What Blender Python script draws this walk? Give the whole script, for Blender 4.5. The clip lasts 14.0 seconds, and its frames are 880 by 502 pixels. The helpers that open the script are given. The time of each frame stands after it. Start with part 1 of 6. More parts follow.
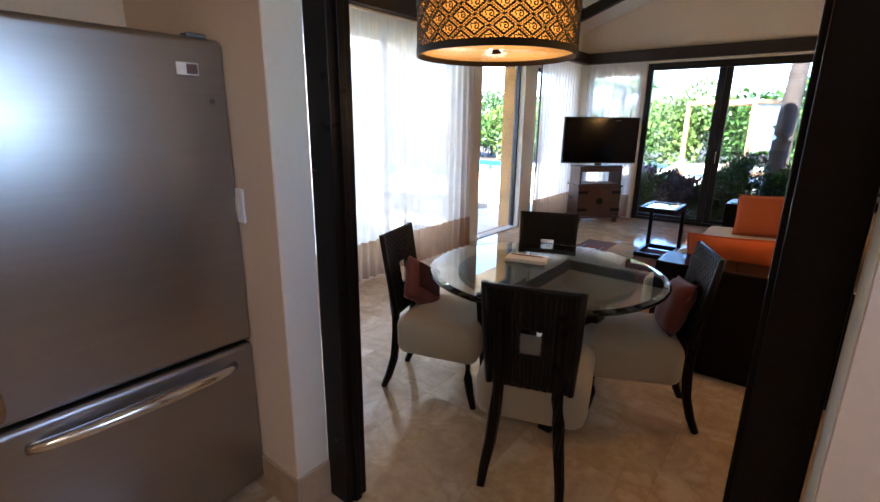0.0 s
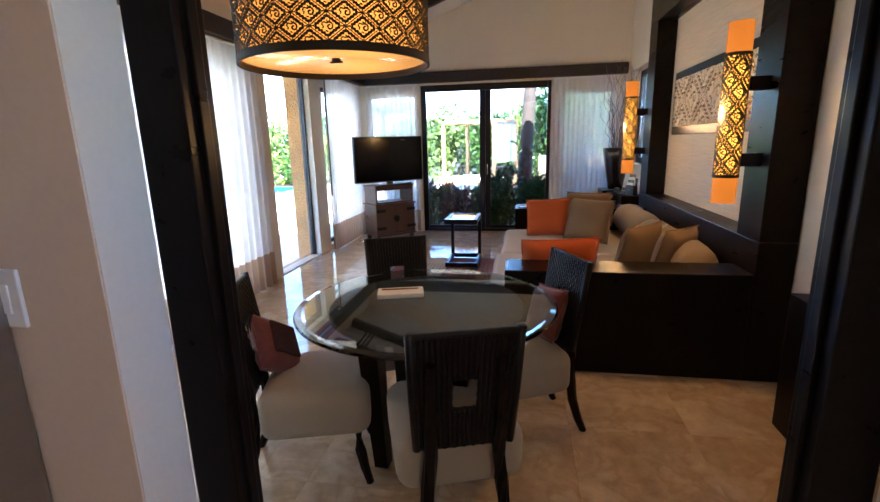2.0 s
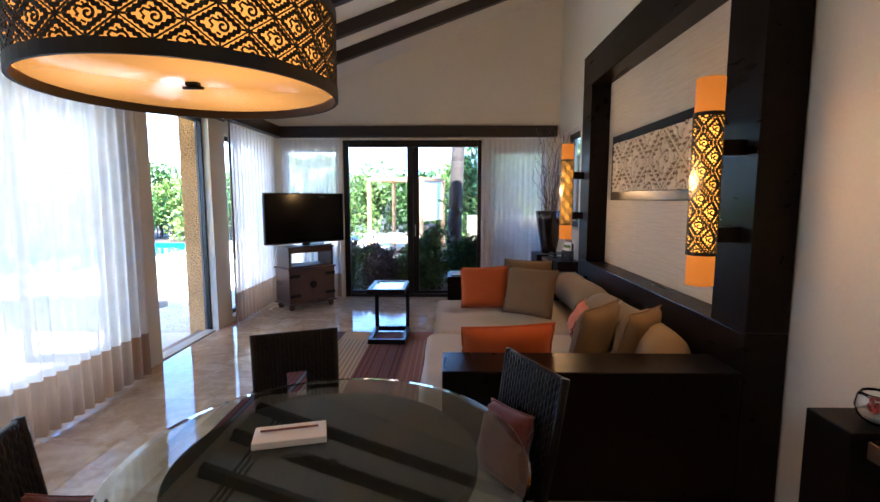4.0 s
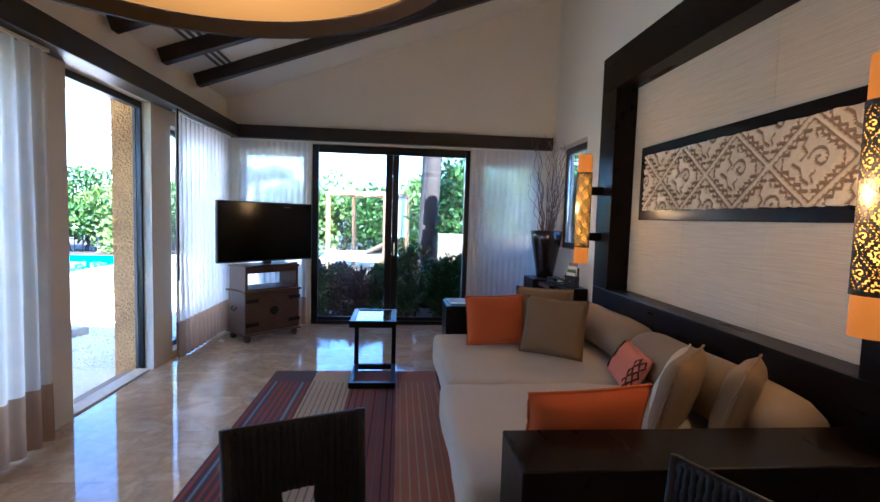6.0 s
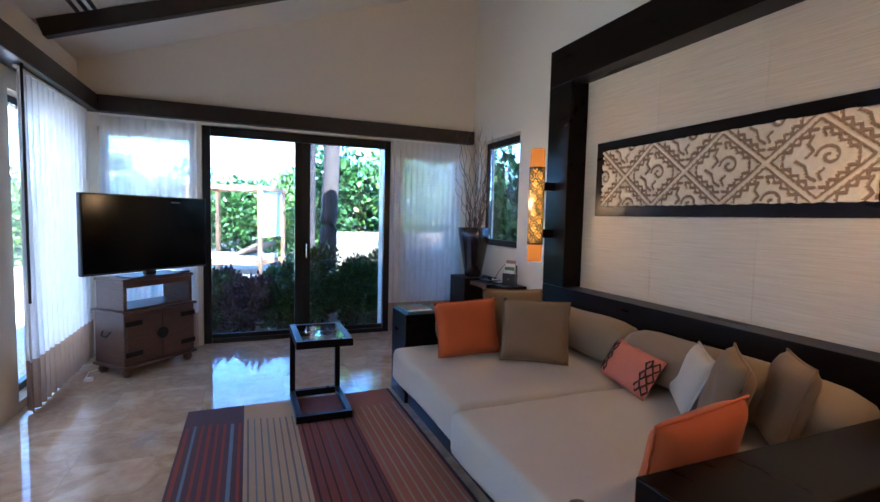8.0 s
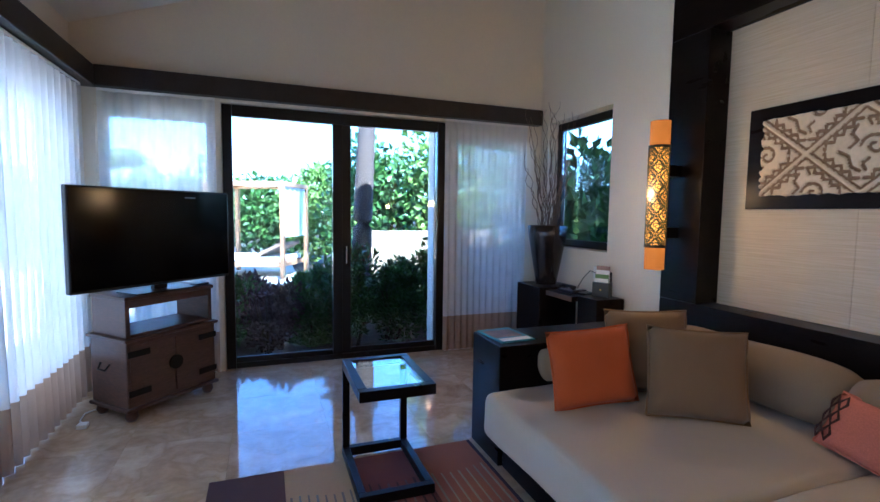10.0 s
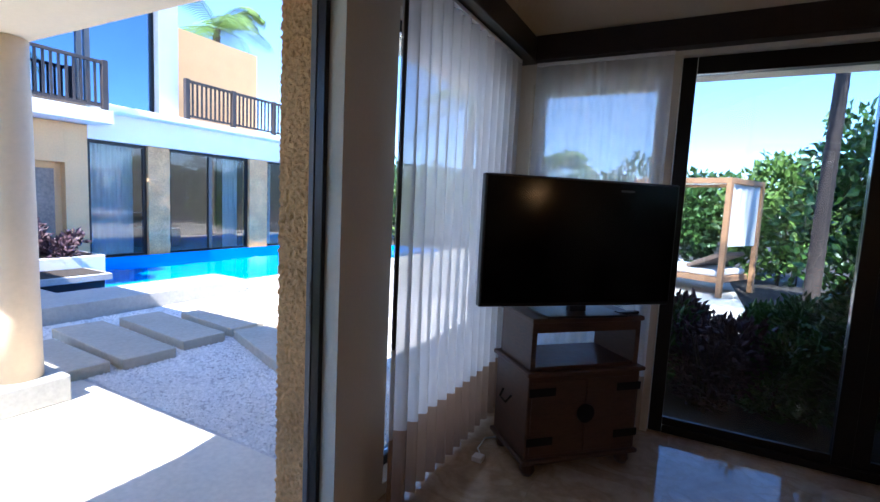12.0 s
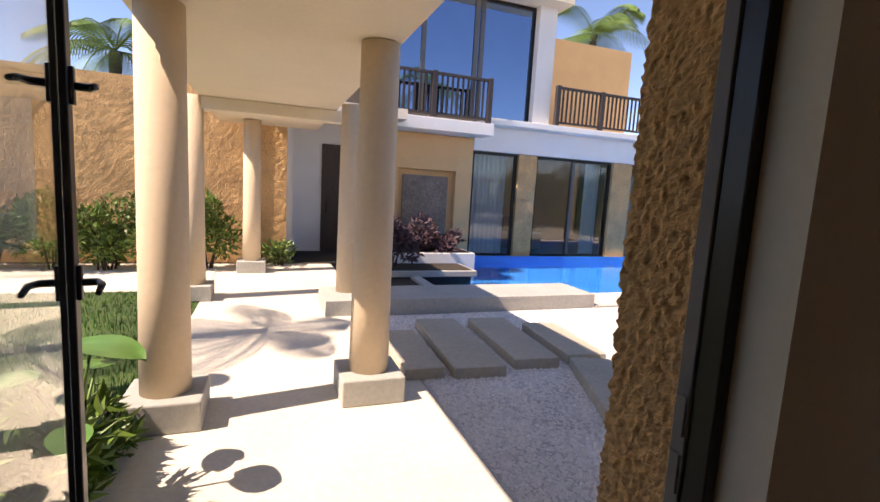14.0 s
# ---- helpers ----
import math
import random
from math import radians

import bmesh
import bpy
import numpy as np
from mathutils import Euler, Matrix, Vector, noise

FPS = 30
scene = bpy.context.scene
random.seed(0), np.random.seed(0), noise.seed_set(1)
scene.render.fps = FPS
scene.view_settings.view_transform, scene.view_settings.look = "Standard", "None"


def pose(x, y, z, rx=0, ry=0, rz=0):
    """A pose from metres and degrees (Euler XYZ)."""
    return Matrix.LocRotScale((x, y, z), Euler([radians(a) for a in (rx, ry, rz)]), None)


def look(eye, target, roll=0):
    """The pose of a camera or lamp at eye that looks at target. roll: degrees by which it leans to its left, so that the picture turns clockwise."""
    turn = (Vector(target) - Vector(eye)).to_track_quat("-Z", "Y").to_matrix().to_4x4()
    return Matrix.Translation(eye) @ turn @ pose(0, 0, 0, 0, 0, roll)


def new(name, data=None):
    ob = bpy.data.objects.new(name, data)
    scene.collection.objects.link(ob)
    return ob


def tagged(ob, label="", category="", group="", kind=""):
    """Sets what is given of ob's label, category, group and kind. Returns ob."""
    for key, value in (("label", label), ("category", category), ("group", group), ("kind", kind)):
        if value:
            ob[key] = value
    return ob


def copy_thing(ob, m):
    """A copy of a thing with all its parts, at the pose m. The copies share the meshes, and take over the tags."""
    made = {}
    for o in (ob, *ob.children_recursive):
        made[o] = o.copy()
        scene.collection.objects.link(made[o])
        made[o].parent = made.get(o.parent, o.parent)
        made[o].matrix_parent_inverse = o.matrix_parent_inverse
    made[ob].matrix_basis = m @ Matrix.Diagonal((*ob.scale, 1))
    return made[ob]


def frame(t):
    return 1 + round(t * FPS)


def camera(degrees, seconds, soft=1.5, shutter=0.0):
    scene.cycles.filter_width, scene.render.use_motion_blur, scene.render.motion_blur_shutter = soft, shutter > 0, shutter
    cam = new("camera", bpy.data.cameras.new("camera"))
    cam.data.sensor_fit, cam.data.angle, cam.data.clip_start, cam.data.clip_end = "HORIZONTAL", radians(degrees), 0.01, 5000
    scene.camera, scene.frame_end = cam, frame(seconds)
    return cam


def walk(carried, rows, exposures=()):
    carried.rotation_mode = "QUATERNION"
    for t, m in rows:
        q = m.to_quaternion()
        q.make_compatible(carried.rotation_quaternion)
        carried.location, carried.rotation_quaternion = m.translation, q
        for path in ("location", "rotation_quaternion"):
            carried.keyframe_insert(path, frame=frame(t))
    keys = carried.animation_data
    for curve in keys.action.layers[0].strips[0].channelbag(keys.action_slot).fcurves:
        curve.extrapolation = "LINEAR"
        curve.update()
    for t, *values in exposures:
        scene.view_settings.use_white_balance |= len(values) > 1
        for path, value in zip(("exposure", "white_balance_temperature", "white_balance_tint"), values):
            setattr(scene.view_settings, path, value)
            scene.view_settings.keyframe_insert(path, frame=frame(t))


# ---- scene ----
cam = camera(86.1, 14.0)
PATH = [
    (0, (0.108, -0.024, 1.483), (-1.077, 1.499, 0.957), 0.7),
    (0.5, (-0.007, 0.024, 1.455), (-1.02, 1.673, 0.951), -1.0),
    (1, (-0.111, 0.074, 1.445), (-0.94, 1.825, 0.949), -2.1),
    (1.5, (-0.307, 0.098, 1.462), (-0.902, 1.943, 0.97), -1.8),
    (2, (-0.455, 0.105, 1.473), (-0.799, 2.024, 1.027), -1.4),
    (2.5, (-0.515, 0.177, 1.479), (-0.68, 2.128, 1.07), -0.7),
    (3, (-0.51, 0.339, 1.501), (-0.587, 2.305, 1.143), -0.5),
    (3.5, (-0.518, 0.567, 1.514), (-0.566, 2.547, 1.232), -0.2),
    (6, (-0.974, 1.625, 1.467), (-0.799, 3.612, 1.328), 1.7),
    (6.5, (-1.232, 1.763, 1.448), (-0.881, 3.727, 1.303), 2.3),
    (7, (-1.415, 1.913, 1.444), (-0.884, 3.835, 1.3), 2.0),
    (9.5, (-1.82, 3.033, 1.467), (-0.98, 4.843, 1.33), 1.1),
    (10, (-1.78, 3.365, 1.44), (-1.085, 5.234, 1.286), 0.8),
    (10.5, (-1.771, 3.699, 1.46), (-1.35, 5.648, 1.299), 1.2),
    (11, (-1.828, 4.022, 1.439), (-1.76, 6.014, 1.276), 1.6),
    (11.5, (-1.916, 4.349, 1.415), (-2.342, 6.294, 1.225), 1.8),
    (12, (-1.996, 4.655, 1.432), (-2.923, 6.415, 1.227), 2.8),
    (12.5, (-2.181, 4.906, 1.43), (-3.428, 6.455, 1.221), 3.3),
    (13, (-2.368, 5.121, 1.42), (-3.916, 6.367, 1.197), 2.9),
    (13.5, (-2.541, 5.327, 1.411), (-4.291, 6.266, 1.172), 3.5),
    (14, (-2.784, 5.43, 1.396), (-4.644, 6.12, 1.143), 3.3),
]
# exposure of the walk: bright indoors, stopped down towards the sunny court
walk(cam, [(t, look(eye, target, roll)) for t, eye, target, roll in PATH],
     exposures=[(0, 3.8, 6200, 15), (2.5, 4.05, 5850, 15), (3.5, 3.75, 5800, 15), (6.0, 3.65, 5150, 13), (7.0, 3.75, 5000, 13), (9.5, 3.7, 4900, 10), (10.5, 3.25, 4800, 10),
                (11.0, 2.6, 4800, 10), (11.5, 2.25, 5050, 12), (12.0, 2.05, 5500, 16), (12.5, 1.75, 6050, 18), (13.0, 1.35, 6800, 21), (14.0, 0.82, 7800, 26)])

# ---- world and sun ----
SUN = Vector((0.13, -0.78, 1.0)).normalized()
world = bpy.data.worlds.new("sky")
scene.world = world
world.use_nodes = True
wn = world.node_tree.nodes
sky = wn.new("ShaderNodeTexSky")
sky.sky_type, sky.sun_disc = "NISHITA", False
sky.altitude = 1500
sky.ozone_density, sky.dust_density, sky.air_density = 6.0, 0.0, 1.0
sky.sun_elevation = math.asin(SUN.z)
sky.sun_rotation = math.atan2(SUN.x, SUN.y)
wn["Background"].inputs[1].default_value = 0.15
world.node_tree.links.new(sky.outputs[0], wn["Background"].inputs[0])


def lamp(name, kind, energy, m, color=(1, 1, 1), **more):
    data = bpy.data.lights.new(name, kind)
    data.energy, data.color = energy, color
    if kind == "AREA":
        data.shape, data.size, data.size_y = "RECTANGLE", more["size"], more["size_y"]
    elif kind == "SUN":
        data.angle = more["angle"]
    else:
        data.shadow_soft_size = more["radius"]
    ob = new(name, data)
    ob.matrix_basis = m
    return ob


lamp("sun", "SUN", 5.0, look(SUN * 30, (0, 0, 0)), (1.0, 0.95, 0.86), angle=radians(0.53))
DAY = (0.80, 0.90, 1.0)
# the sky's light in the curtained court windows, and in the kitchen's window
lamp("window_light", "AREA", 1.9, look((-3.275, 2.9, 1.17), (-2.0, 2.9, 1.17)), DAY, size=3.1, size_y=2.0)
lamp("window_light", "AREA", 0.7, look((-3.275, 7.09, 1.17), (-2.0, 7.09, 1.17)), DAY, size=1.1, size_y=2.0)
# warm kitchen lamp, unseen and without a fitting, added under the ceiling
lamp("unseen_kitchen_lamp", "AREA", 1.2, look((0.7, -1.3, 2.68), (0.7, -1.29, 0)), (1.0, 0.90, 0.76), size=0.5, size_y=0.5)
lamp("window_light", "AREA", 0.35, look((1.62, 0.30, 1.95), (0.0, 0.3, 1.4)), DAY, size=0.8, size_y=0.8)

# ---- materials ----
MATS = {}


def mat(name, base, rough=0.6, metal=0.0, grain=0.0, scale=30.0, var=0.12, bump=0.0, spec=0.5, stretch=(1, 1, 1), coat=0.0, patch=2.0, island=0.0, sheen=0.0, relief=0.004):
    """A surface with colour patches, finer grain and relief, in metres."""
    if name in MATS:
        return MATS[name]
    m = bpy.data.materials.new(name)
    m.use_nodes = True
    nt = m.node_tree
    n, l = nt.nodes, nt.links
    p = n["Principled BSDF"]
    p.inputs["Roughness"].default_value = rough
    p.inputs["Metallic"].default_value = metal
    p.inputs["Specular IOR Level"].default_value = spec
    p.inputs["Coat Weight"].default_value = coat
    p.inputs["Sheen Weight"].default_value = sheen
    tc = n.new("ShaderNodeTexCoord")
    mp = n.new("ShaderNodeMapping")
    mp.inputs["Scale"].default_value = stretch
    l.new(tc.outputs["Object"], mp.inputs[0])
    big = n.new("ShaderNodeTexNoise")
    big.inputs["Scale"].default_value, big.inputs["Detail"].default_value = patch, 4
    fine = n.new("ShaderNodeTexNoise")
    fine.inputs["Scale"].default_value, fine.inputs["Detail"].default_value = scale, 5
    l.new(mp.outputs[0], big.inputs["Vector"])
    l.new(mp.outputs[0], fine.inputs["Vector"])
    add = n.new("ShaderNodeMath")
    add.operation = "ADD"
    l.new(big.outputs[0], add.inputs[0])
    l.new(fine.outputs[0], add.inputs[1])
    rng = n.new("ShaderNodeMapRange")
    rng.inputs[1].default_value, rng.inputs[2].default_value = 0.6, 1.4
    rng.inputs[3].default_value, rng.inputs[4].default_value = 1 - var, 1 + var
    l.new(add.outputs[0], rng.inputs[0])
    mul = n.new("ShaderNodeVectorMath")
    mul.operation = "SCALE"
    mul.inputs[0].default_value = base
    l.new(rng.outputs[0], mul.inputs["Scale"])
    out = mul.outputs[0]
    if island:
        info = n.new("ShaderNodeObjectInfo")
        geo = n.new("ShaderNodeNewGeometry")
        both = n.new("ShaderNodeMath")
        both.operation = "ADD"
        l.new(info.outputs["Random"], both.inputs[0])
        l.new(geo.outputs["Random Per Island"], both.inputs[1])
        r2 = n.new("ShaderNodeMapRange")
        r2.inputs[1].default_value, r2.inputs[2].default_value = 0.2, 1.8
        r2.inputs[3].default_value, r2.inputs[4].default_value = 1 - island, 1 + island
        l.new(both.outputs[0], r2.inputs[0])
        m2 = n.new("ShaderNodeVectorMath")
        m2.operation = "SCALE"
        l.new(out, m2.inputs[0])
        l.new(r2.outputs[0], m2.inputs["Scale"])
        out = m2.outputs[0]
    l.new(out, p.inputs["Base Color"])
    if grain:
        r3 = n.new("ShaderNodeMapRange")
        r3.inputs[3].default_value, r3.inputs[4].default_value = max(0.02, rough - grain), min(1, rough + grain)
        l.new(big.outputs[0], r3.inputs[0])
        l.new(r3.outputs[0], p.inputs["Roughness"])
    if bump:
        b = n.new("ShaderNodeBump")
        b.inputs["Strength"].default_value, b.inputs["Distance"].default_value = min(1, bump), relief
        l.new(fine.outputs[0], b.inputs["Height"])
        l.new(b.outputs[0], p.inputs["Normal"])
    MATS[name] = m
    return m


wall_m = mat("cream_plaster", (0.72, 0.65, 0.53), 0.85, scale=60, var=0.04, bump=0.15, patch=1.2)
warm_lit_beige_m = mat("warm_lit_beige", (0.70, 0.54, 0.40), 0.85, scale=60, var=0.04, bump=0.15)
white_m = mat("white_plaster", (0.80, 0.78, 0.74), 0.8, scale=60, var=0.04, bump=0.1)
ceil_m = mat("ceiling_paint", (0.74, 0.71, 0.64), 0.9, scale=50, var=0.04)
dark_m = mat("espresso_wood", (0.008, 0.0055, 0.0048), 0.30, grain=0.08, scale=14, var=0.4, stretch=(6, 1, 6), spec=0.11)
beam_m = mat("dark_stained_beam", (0.022, 0.013, 0.010), 0.42, grain=0.08, scale=18, var=0.45, stretch=(5, 1, 5), bump=0.2)
frame_m = mat("dark_bronze_frame", (0.010, 0.009, 0.010), 0.35, metal=0.3, scale=90, var=0.2)
steel_m = mat("brushed_steel", (0.36, 0.35, 0.34), 0.32, metal=1.0, grain=0.06, scale=120, var=0.06, stretch=(1, 1, 30), bump=0.04)
chrome_m = mat("bright_metal", (0.75, 0.74, 0.72), 0.16, metal=1.0, var=0.03)
grey_m = mat("grey_plastic", (0.12, 0.12, 0.125), 0.5, var=0.1)
black_m = mat("black_plastic", (0.008, 0.008, 0.009), 0.3, var=0.2)
screen_m = mat("tv_glass", (0.003, 0.003, 0.004), 0.14, var=0.1, spec=0.16)
seat_m = mat("linen_upholstery", (0.36, 0.31, 0.255), 0.95, scale=220, var=0.10, bump=0.25, sheen=0.2)
mattress_m = mat("cream_sofa_linen", (0.46, 0.40, 0.32), 0.95, scale=240, var=0.07, bump=0.25, sheen=0.2)
bolster_m = mat("taupe_linen", (0.23, 0.165, 0.10), 0.95, scale=220, var=0.09, bump=0.25, sheen=0.1)
orange_m = mat("burnt_orange_cotton", (0.44, 0.082, 0.012), 0.92, scale=220, var=0.10, bump=0.25, sheen=0.05)
tan_m = mat("tan_cotton", (0.19, 0.120, 0.062), 0.92, scale=220, var=0.10, bump=0.25, sheen=0.05)
beige_m = mat("pale_beige_cotton", (0.52, 0.45, 0.36), 0.92, scale=220, var=0.10, bump=0.25)
stripe_m = mat("salmon_cotton", (0.60, 0.19, 0.12), 0.92, scale=160, var=0.2, bump=0.25)
mauve_m = mat("mauve_velvet", (0.17, 0.045, 0.05), 0.8, scale=80, var=0.35, bump=0.25, sheen=0.3)
maroon_m = mat("rust_velvet", (0.16, 0.030, 0.020), 0.8, scale=80, var=0.35, bump=0.25, sheen=0.3)
rattan_m = mat("dark_woven_rattan", (0.009, 0.008, 0.009), 0.38, scale=120, var=0.5, bump=0.3, spec=0.2)
chest_m = mat("old_walnut", (0.080, 0.036, 0.021), 0.45, grain=0.12, scale=16, var=0.45, stretch=(1.5, 1.5, 7), bump=0.25, patch=3)
iron_m = mat("black_iron", (0.012, 0.011, 0.011), 0.5, metal=0.6, var=0.3)
paper_m = mat("white_paper", (0.78, 0.76, 0.72), 0.7, var=0.03)
vase_m = mat("black_lacquer", (0.012, 0.009, 0.009), 0.22, var=0.3, coat=0.4)
twig_m = mat("dry_twig", (0.17, 0.12, 0.09), 0.85, scale=60, var=0.3)
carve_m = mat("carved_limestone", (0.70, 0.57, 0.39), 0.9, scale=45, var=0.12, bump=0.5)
# same limestone browned, to hold the shadow inside the carved grooves
carve_shade_m = mat("carved_limestone_groove_shade", (0.30, 0.19, 0.11), 0.95, scale=45, var=0.2, bump=0.5)
stucco_m = mat("ochre_stucco", (0.62, 0.37, 0.165), 0.95, scale=45, var=0.40, bump=1.0, relief=0.02)
ochre_m = mat("ochre_paint", (0.70, 0.43, 0.20), 0.9, scale=30, var=0.08, bump=0.3)
peach_m = mat("peach_column_plaster", (0.66, 0.52, 0.36), 0.85, scale=25, var=0.06, bump=0.2)
soffit_m = mat("cream_soffit", (0.78, 0.68, 0.53), 0.85, scale=30, var=0.04)
stone_m = mat("coral_stone", (0.63, 0.575, 0.47), 0.85, scale=25, var=0.14, bump=0.5, island=0.06)
greystone_m = mat("grey_coral_stone", (0.40, 0.39, 0.35), 0.85, scale=25, var=0.16, bump=0.5, island=0.06)
gravel_m = mat("white_pebble", (0.70, 0.655, 0.60), 0.85, scale=30, var=0.1, island=0.22)
gravelbed_m = mat("pebble_bed", (0.56, 0.515, 0.46), 0.95, scale=70, var=0.4, bump=1.0)
soil_m = mat("garden_soil", (0.035, 0.026, 0.018), 1.0, scale=18, var=0.5, bump=1.0)
lawn_m = mat("lawn_ground", (0.05, 0.085, 0.02), 1.0, scale=30, var=0.4, bump=0.8)
leaf_m = mat("glossy_leaf", (0.055, 0.13, 0.022), 0.42, scale=12, var=0.35, island=0.5)
leafy_m = mat("yellow_green_leaf", (0.12, 0.20, 0.035), 0.45, scale=12, var=0.3, island=0.45)
purple_m = mat("purple_leaf", (0.085, 0.045, 0.055), 0.6, scale=12, var=0.3, island=0.45)
palm_m = mat("palm_frond_leaf", (0.13, 0.22, 0.04), 0.45, scale=12, var=0.3, island=0.3)
bark_m = mat("palm_bark", (0.060, 0.043, 0.035), 0.95, scale=14, var=0.35, bump=0.8, stretch=(1, 1, 5))
stem_m = mat("brown_stem", (0.07, 0.045, 0.03), 0.9, var=0.3)
teak_m = mat("teak", (0.36, 0.185, 0.085), 0.6, scale=14, var=0.3, stretch=(5, 5, 1))
canvas_m = mat("white_canvas", (0.78, 0.76, 0.72), 0.9, scale=160, var=0.04)
rail_m = mat("dark_painted_wood", (0.045, 0.035, 0.032), 0.5, var=0.3)
# the dimness inside the villa's rooms is put into this dark colour
inside_m = mat("shaded_room_interior", (0.10, 0.085, 0.07), 0.9, var=0.2)
poolfloor_m = mat("pool_mosaic", (0.010, 0.21, 0.58), 0.5, scale=40, var=0.18)
book_m = mat("teal_cover", (0.05, 0.22, 0.25), 0.4, scale=8, var=0.6)
red_m = mat("red_petal", (0.45, 0.02, 0.015), 0.6, var=0.3)
sand_m = mat("white_sand", (0.72, 0.68, 0.6), 0.95, scale=200, var=0.15)


def glass(name, tint=(1, 1, 1), rough=0.0, ior=1.45):
    m = bpy.data.materials.new(name)
    m.use_nodes = True
    p = m.node_tree.nodes["Principled BSDF"]
    p.inputs["Base Color"].default_value = (*tint, 1)
    p.inputs["Roughness"].default_value, p.inputs["IOR"].default_value = rough, ior
    p.inputs["Transmission Weight"].default_value = 1
    return m


glass_m = glass("window_glass", (0.93, 0.97, 0.97))
tinted_m = glass("blue_tinted_door_glass", (0.68, 0.78, 0.83))
table_glass_m = glass("thick_table_glass", (0.80, 0.90, 0.86), ior=1.45)
bowl_m = glass("clear_bowl_glass", (0.97, 0.98, 0.98))
water_m = glass("pool_water", (0.40, 0.80, 0.97), 0.02, 1.33)


def sheer(name, tint, through_part, clear_part):
    """Thin woven cloth: light scatters through it and part of it passes."""
    m = bpy.data.materials.new(name)
    m.use_nodes = True
    n, l = m.node_tree.nodes, m.node_tree.links
    n.remove(n["Principled BSDF"])
    d, t, c = n.new("ShaderNodeBsdfDiffuse"), n.new("ShaderNodeBsdfTranslucent"), n.new("ShaderNodeBsdfTransparent")
    tc, w = n.new("ShaderNodeTexCoord"), n.new("ShaderNodeTexNoise")
    w.inputs["Scale"].default_value = 9
    l.new(tc.outputs["Object"], w.inputs["Vector"])
    r = n.new("ShaderNodeMapRange")
    r.inputs[3].default_value, r.inputs[4].default_value = 0.88, 1.06
    l.new(w.outputs[0], r.inputs[0])
    sc = n.new("ShaderNodeVectorMath")
    sc.operation, sc.inputs[0].default_value = "SCALE", tint
    l.new(r.outputs[0], sc.inputs["Scale"])
    l.new(sc.outputs[0], d.inputs[0])
    l.new(sc.outputs[0], t.inputs[0])
    a, b = n.new("ShaderNodeMixShader"), n.new("ShaderNodeMixShader")
    a.inputs[0].default_value, b.inputs[0].default_value = through_part, clear_part
    l.new(d.outputs[0], a.inputs[1])
    l.new(t.outputs[0], a.inputs[2])
    l.new(a.outputs[0], b.inputs[1])
    l.new(c.outputs[0], b.inputs[2])
    l.new(b.outputs[0], n["Material Output"].inputs[0])
    return m


sheer_m = sheer("white_sheer_voile", (0.86, 0.845, 0.82), 0.66, 0.16)
hem_m = sheer("taupe_hem_linen", (0.46, 0.32, 0.22), 0.42, 0.04)


def glow(name, color, strength, bulbs=(), reach=0.3, least=0.4, rough=0.9):
    """A lit lamp fabric: brightest next to the bulbs behind it."""
    m = bpy.data.materials.new(name)
    m.use_nodes = True
    n, l = m.node_tree.nodes, m.node_tree.links
    p = n["Principled BSDF"]
    p.inputs["Base Color"].default_value = (*[0.4 * c for c in color], 1)
    p.inputs["Emission Color"].default_value = (*color, 1)
    p.inputs["Emission Strength"].default_value = strength
    p.inputs["Roughness"].default_value = rough
    tc, last = n.new("ShaderNodeTexCoord"), None
    for b in bulbs:
        d, r = n.new("ShaderNodeVectorMath"), n.new("ShaderNodeMapRange")
        d.operation, d.inputs[1].default_value = "DISTANCE", b
        l.new(tc.outputs["Object"], d.inputs[0])
        r.interpolation_type = "SMOOTHSTEP"
        r.inputs[2].default_value = reach
        r.inputs[3].default_value, r.inputs[4].default_value = strength, strength * least
        l.new(d.outputs["Value"], r.inputs[0])
        if last is not None:
            k = n.new("ShaderNodeMath")
            k.operation = "MAXIMUM"
            l.new(last, k.inputs[0])
            l.new(r.outputs[0], k.inputs[1])
            last = k.outputs[0]
        else:
            last = r.outputs[0]
    if last is not None:
        l.new(last, p.inputs["Emission Strength"])
    return m


# ---- mesh helpers ----
def part(name, bm, material, parent=None, label="", smooth=False):
    """Links a bmesh as one mesh object, under a thing or a part."""
    me = bpy.data.meshes.new(name)
    if all(e.is_manifold for e in bm.edges):
        bmesh.ops.recalc_face_normals(bm, faces=bm.faces)
    bm.normal_update()
    bm.to_mesh(me)
    bm.free()
    for mm in (material if isinstance(material, (list, tuple)) else [material]):
        me.materials.append(mm)
    if smooth:
        for f in me.polygons:
            f.use_smooth = True
    ob = new(name, me)
    ob.parent = parent
    if label:
        tagged(ob, label)
    return ob


def thing(name, m, label, category, group="", kind=""):
    ob = new(name)
    ob.empty_display_size = 0.1
    ob.matrix_basis = m
    return tagged(ob, label, category, group, kind)


def solid(name, bm, material, label, category, group="", kind="", smooth=False):
    return tagged(part(name, bm, material, None, "", smooth), label, category, group, kind)


def BM():
    return bmesh.new()


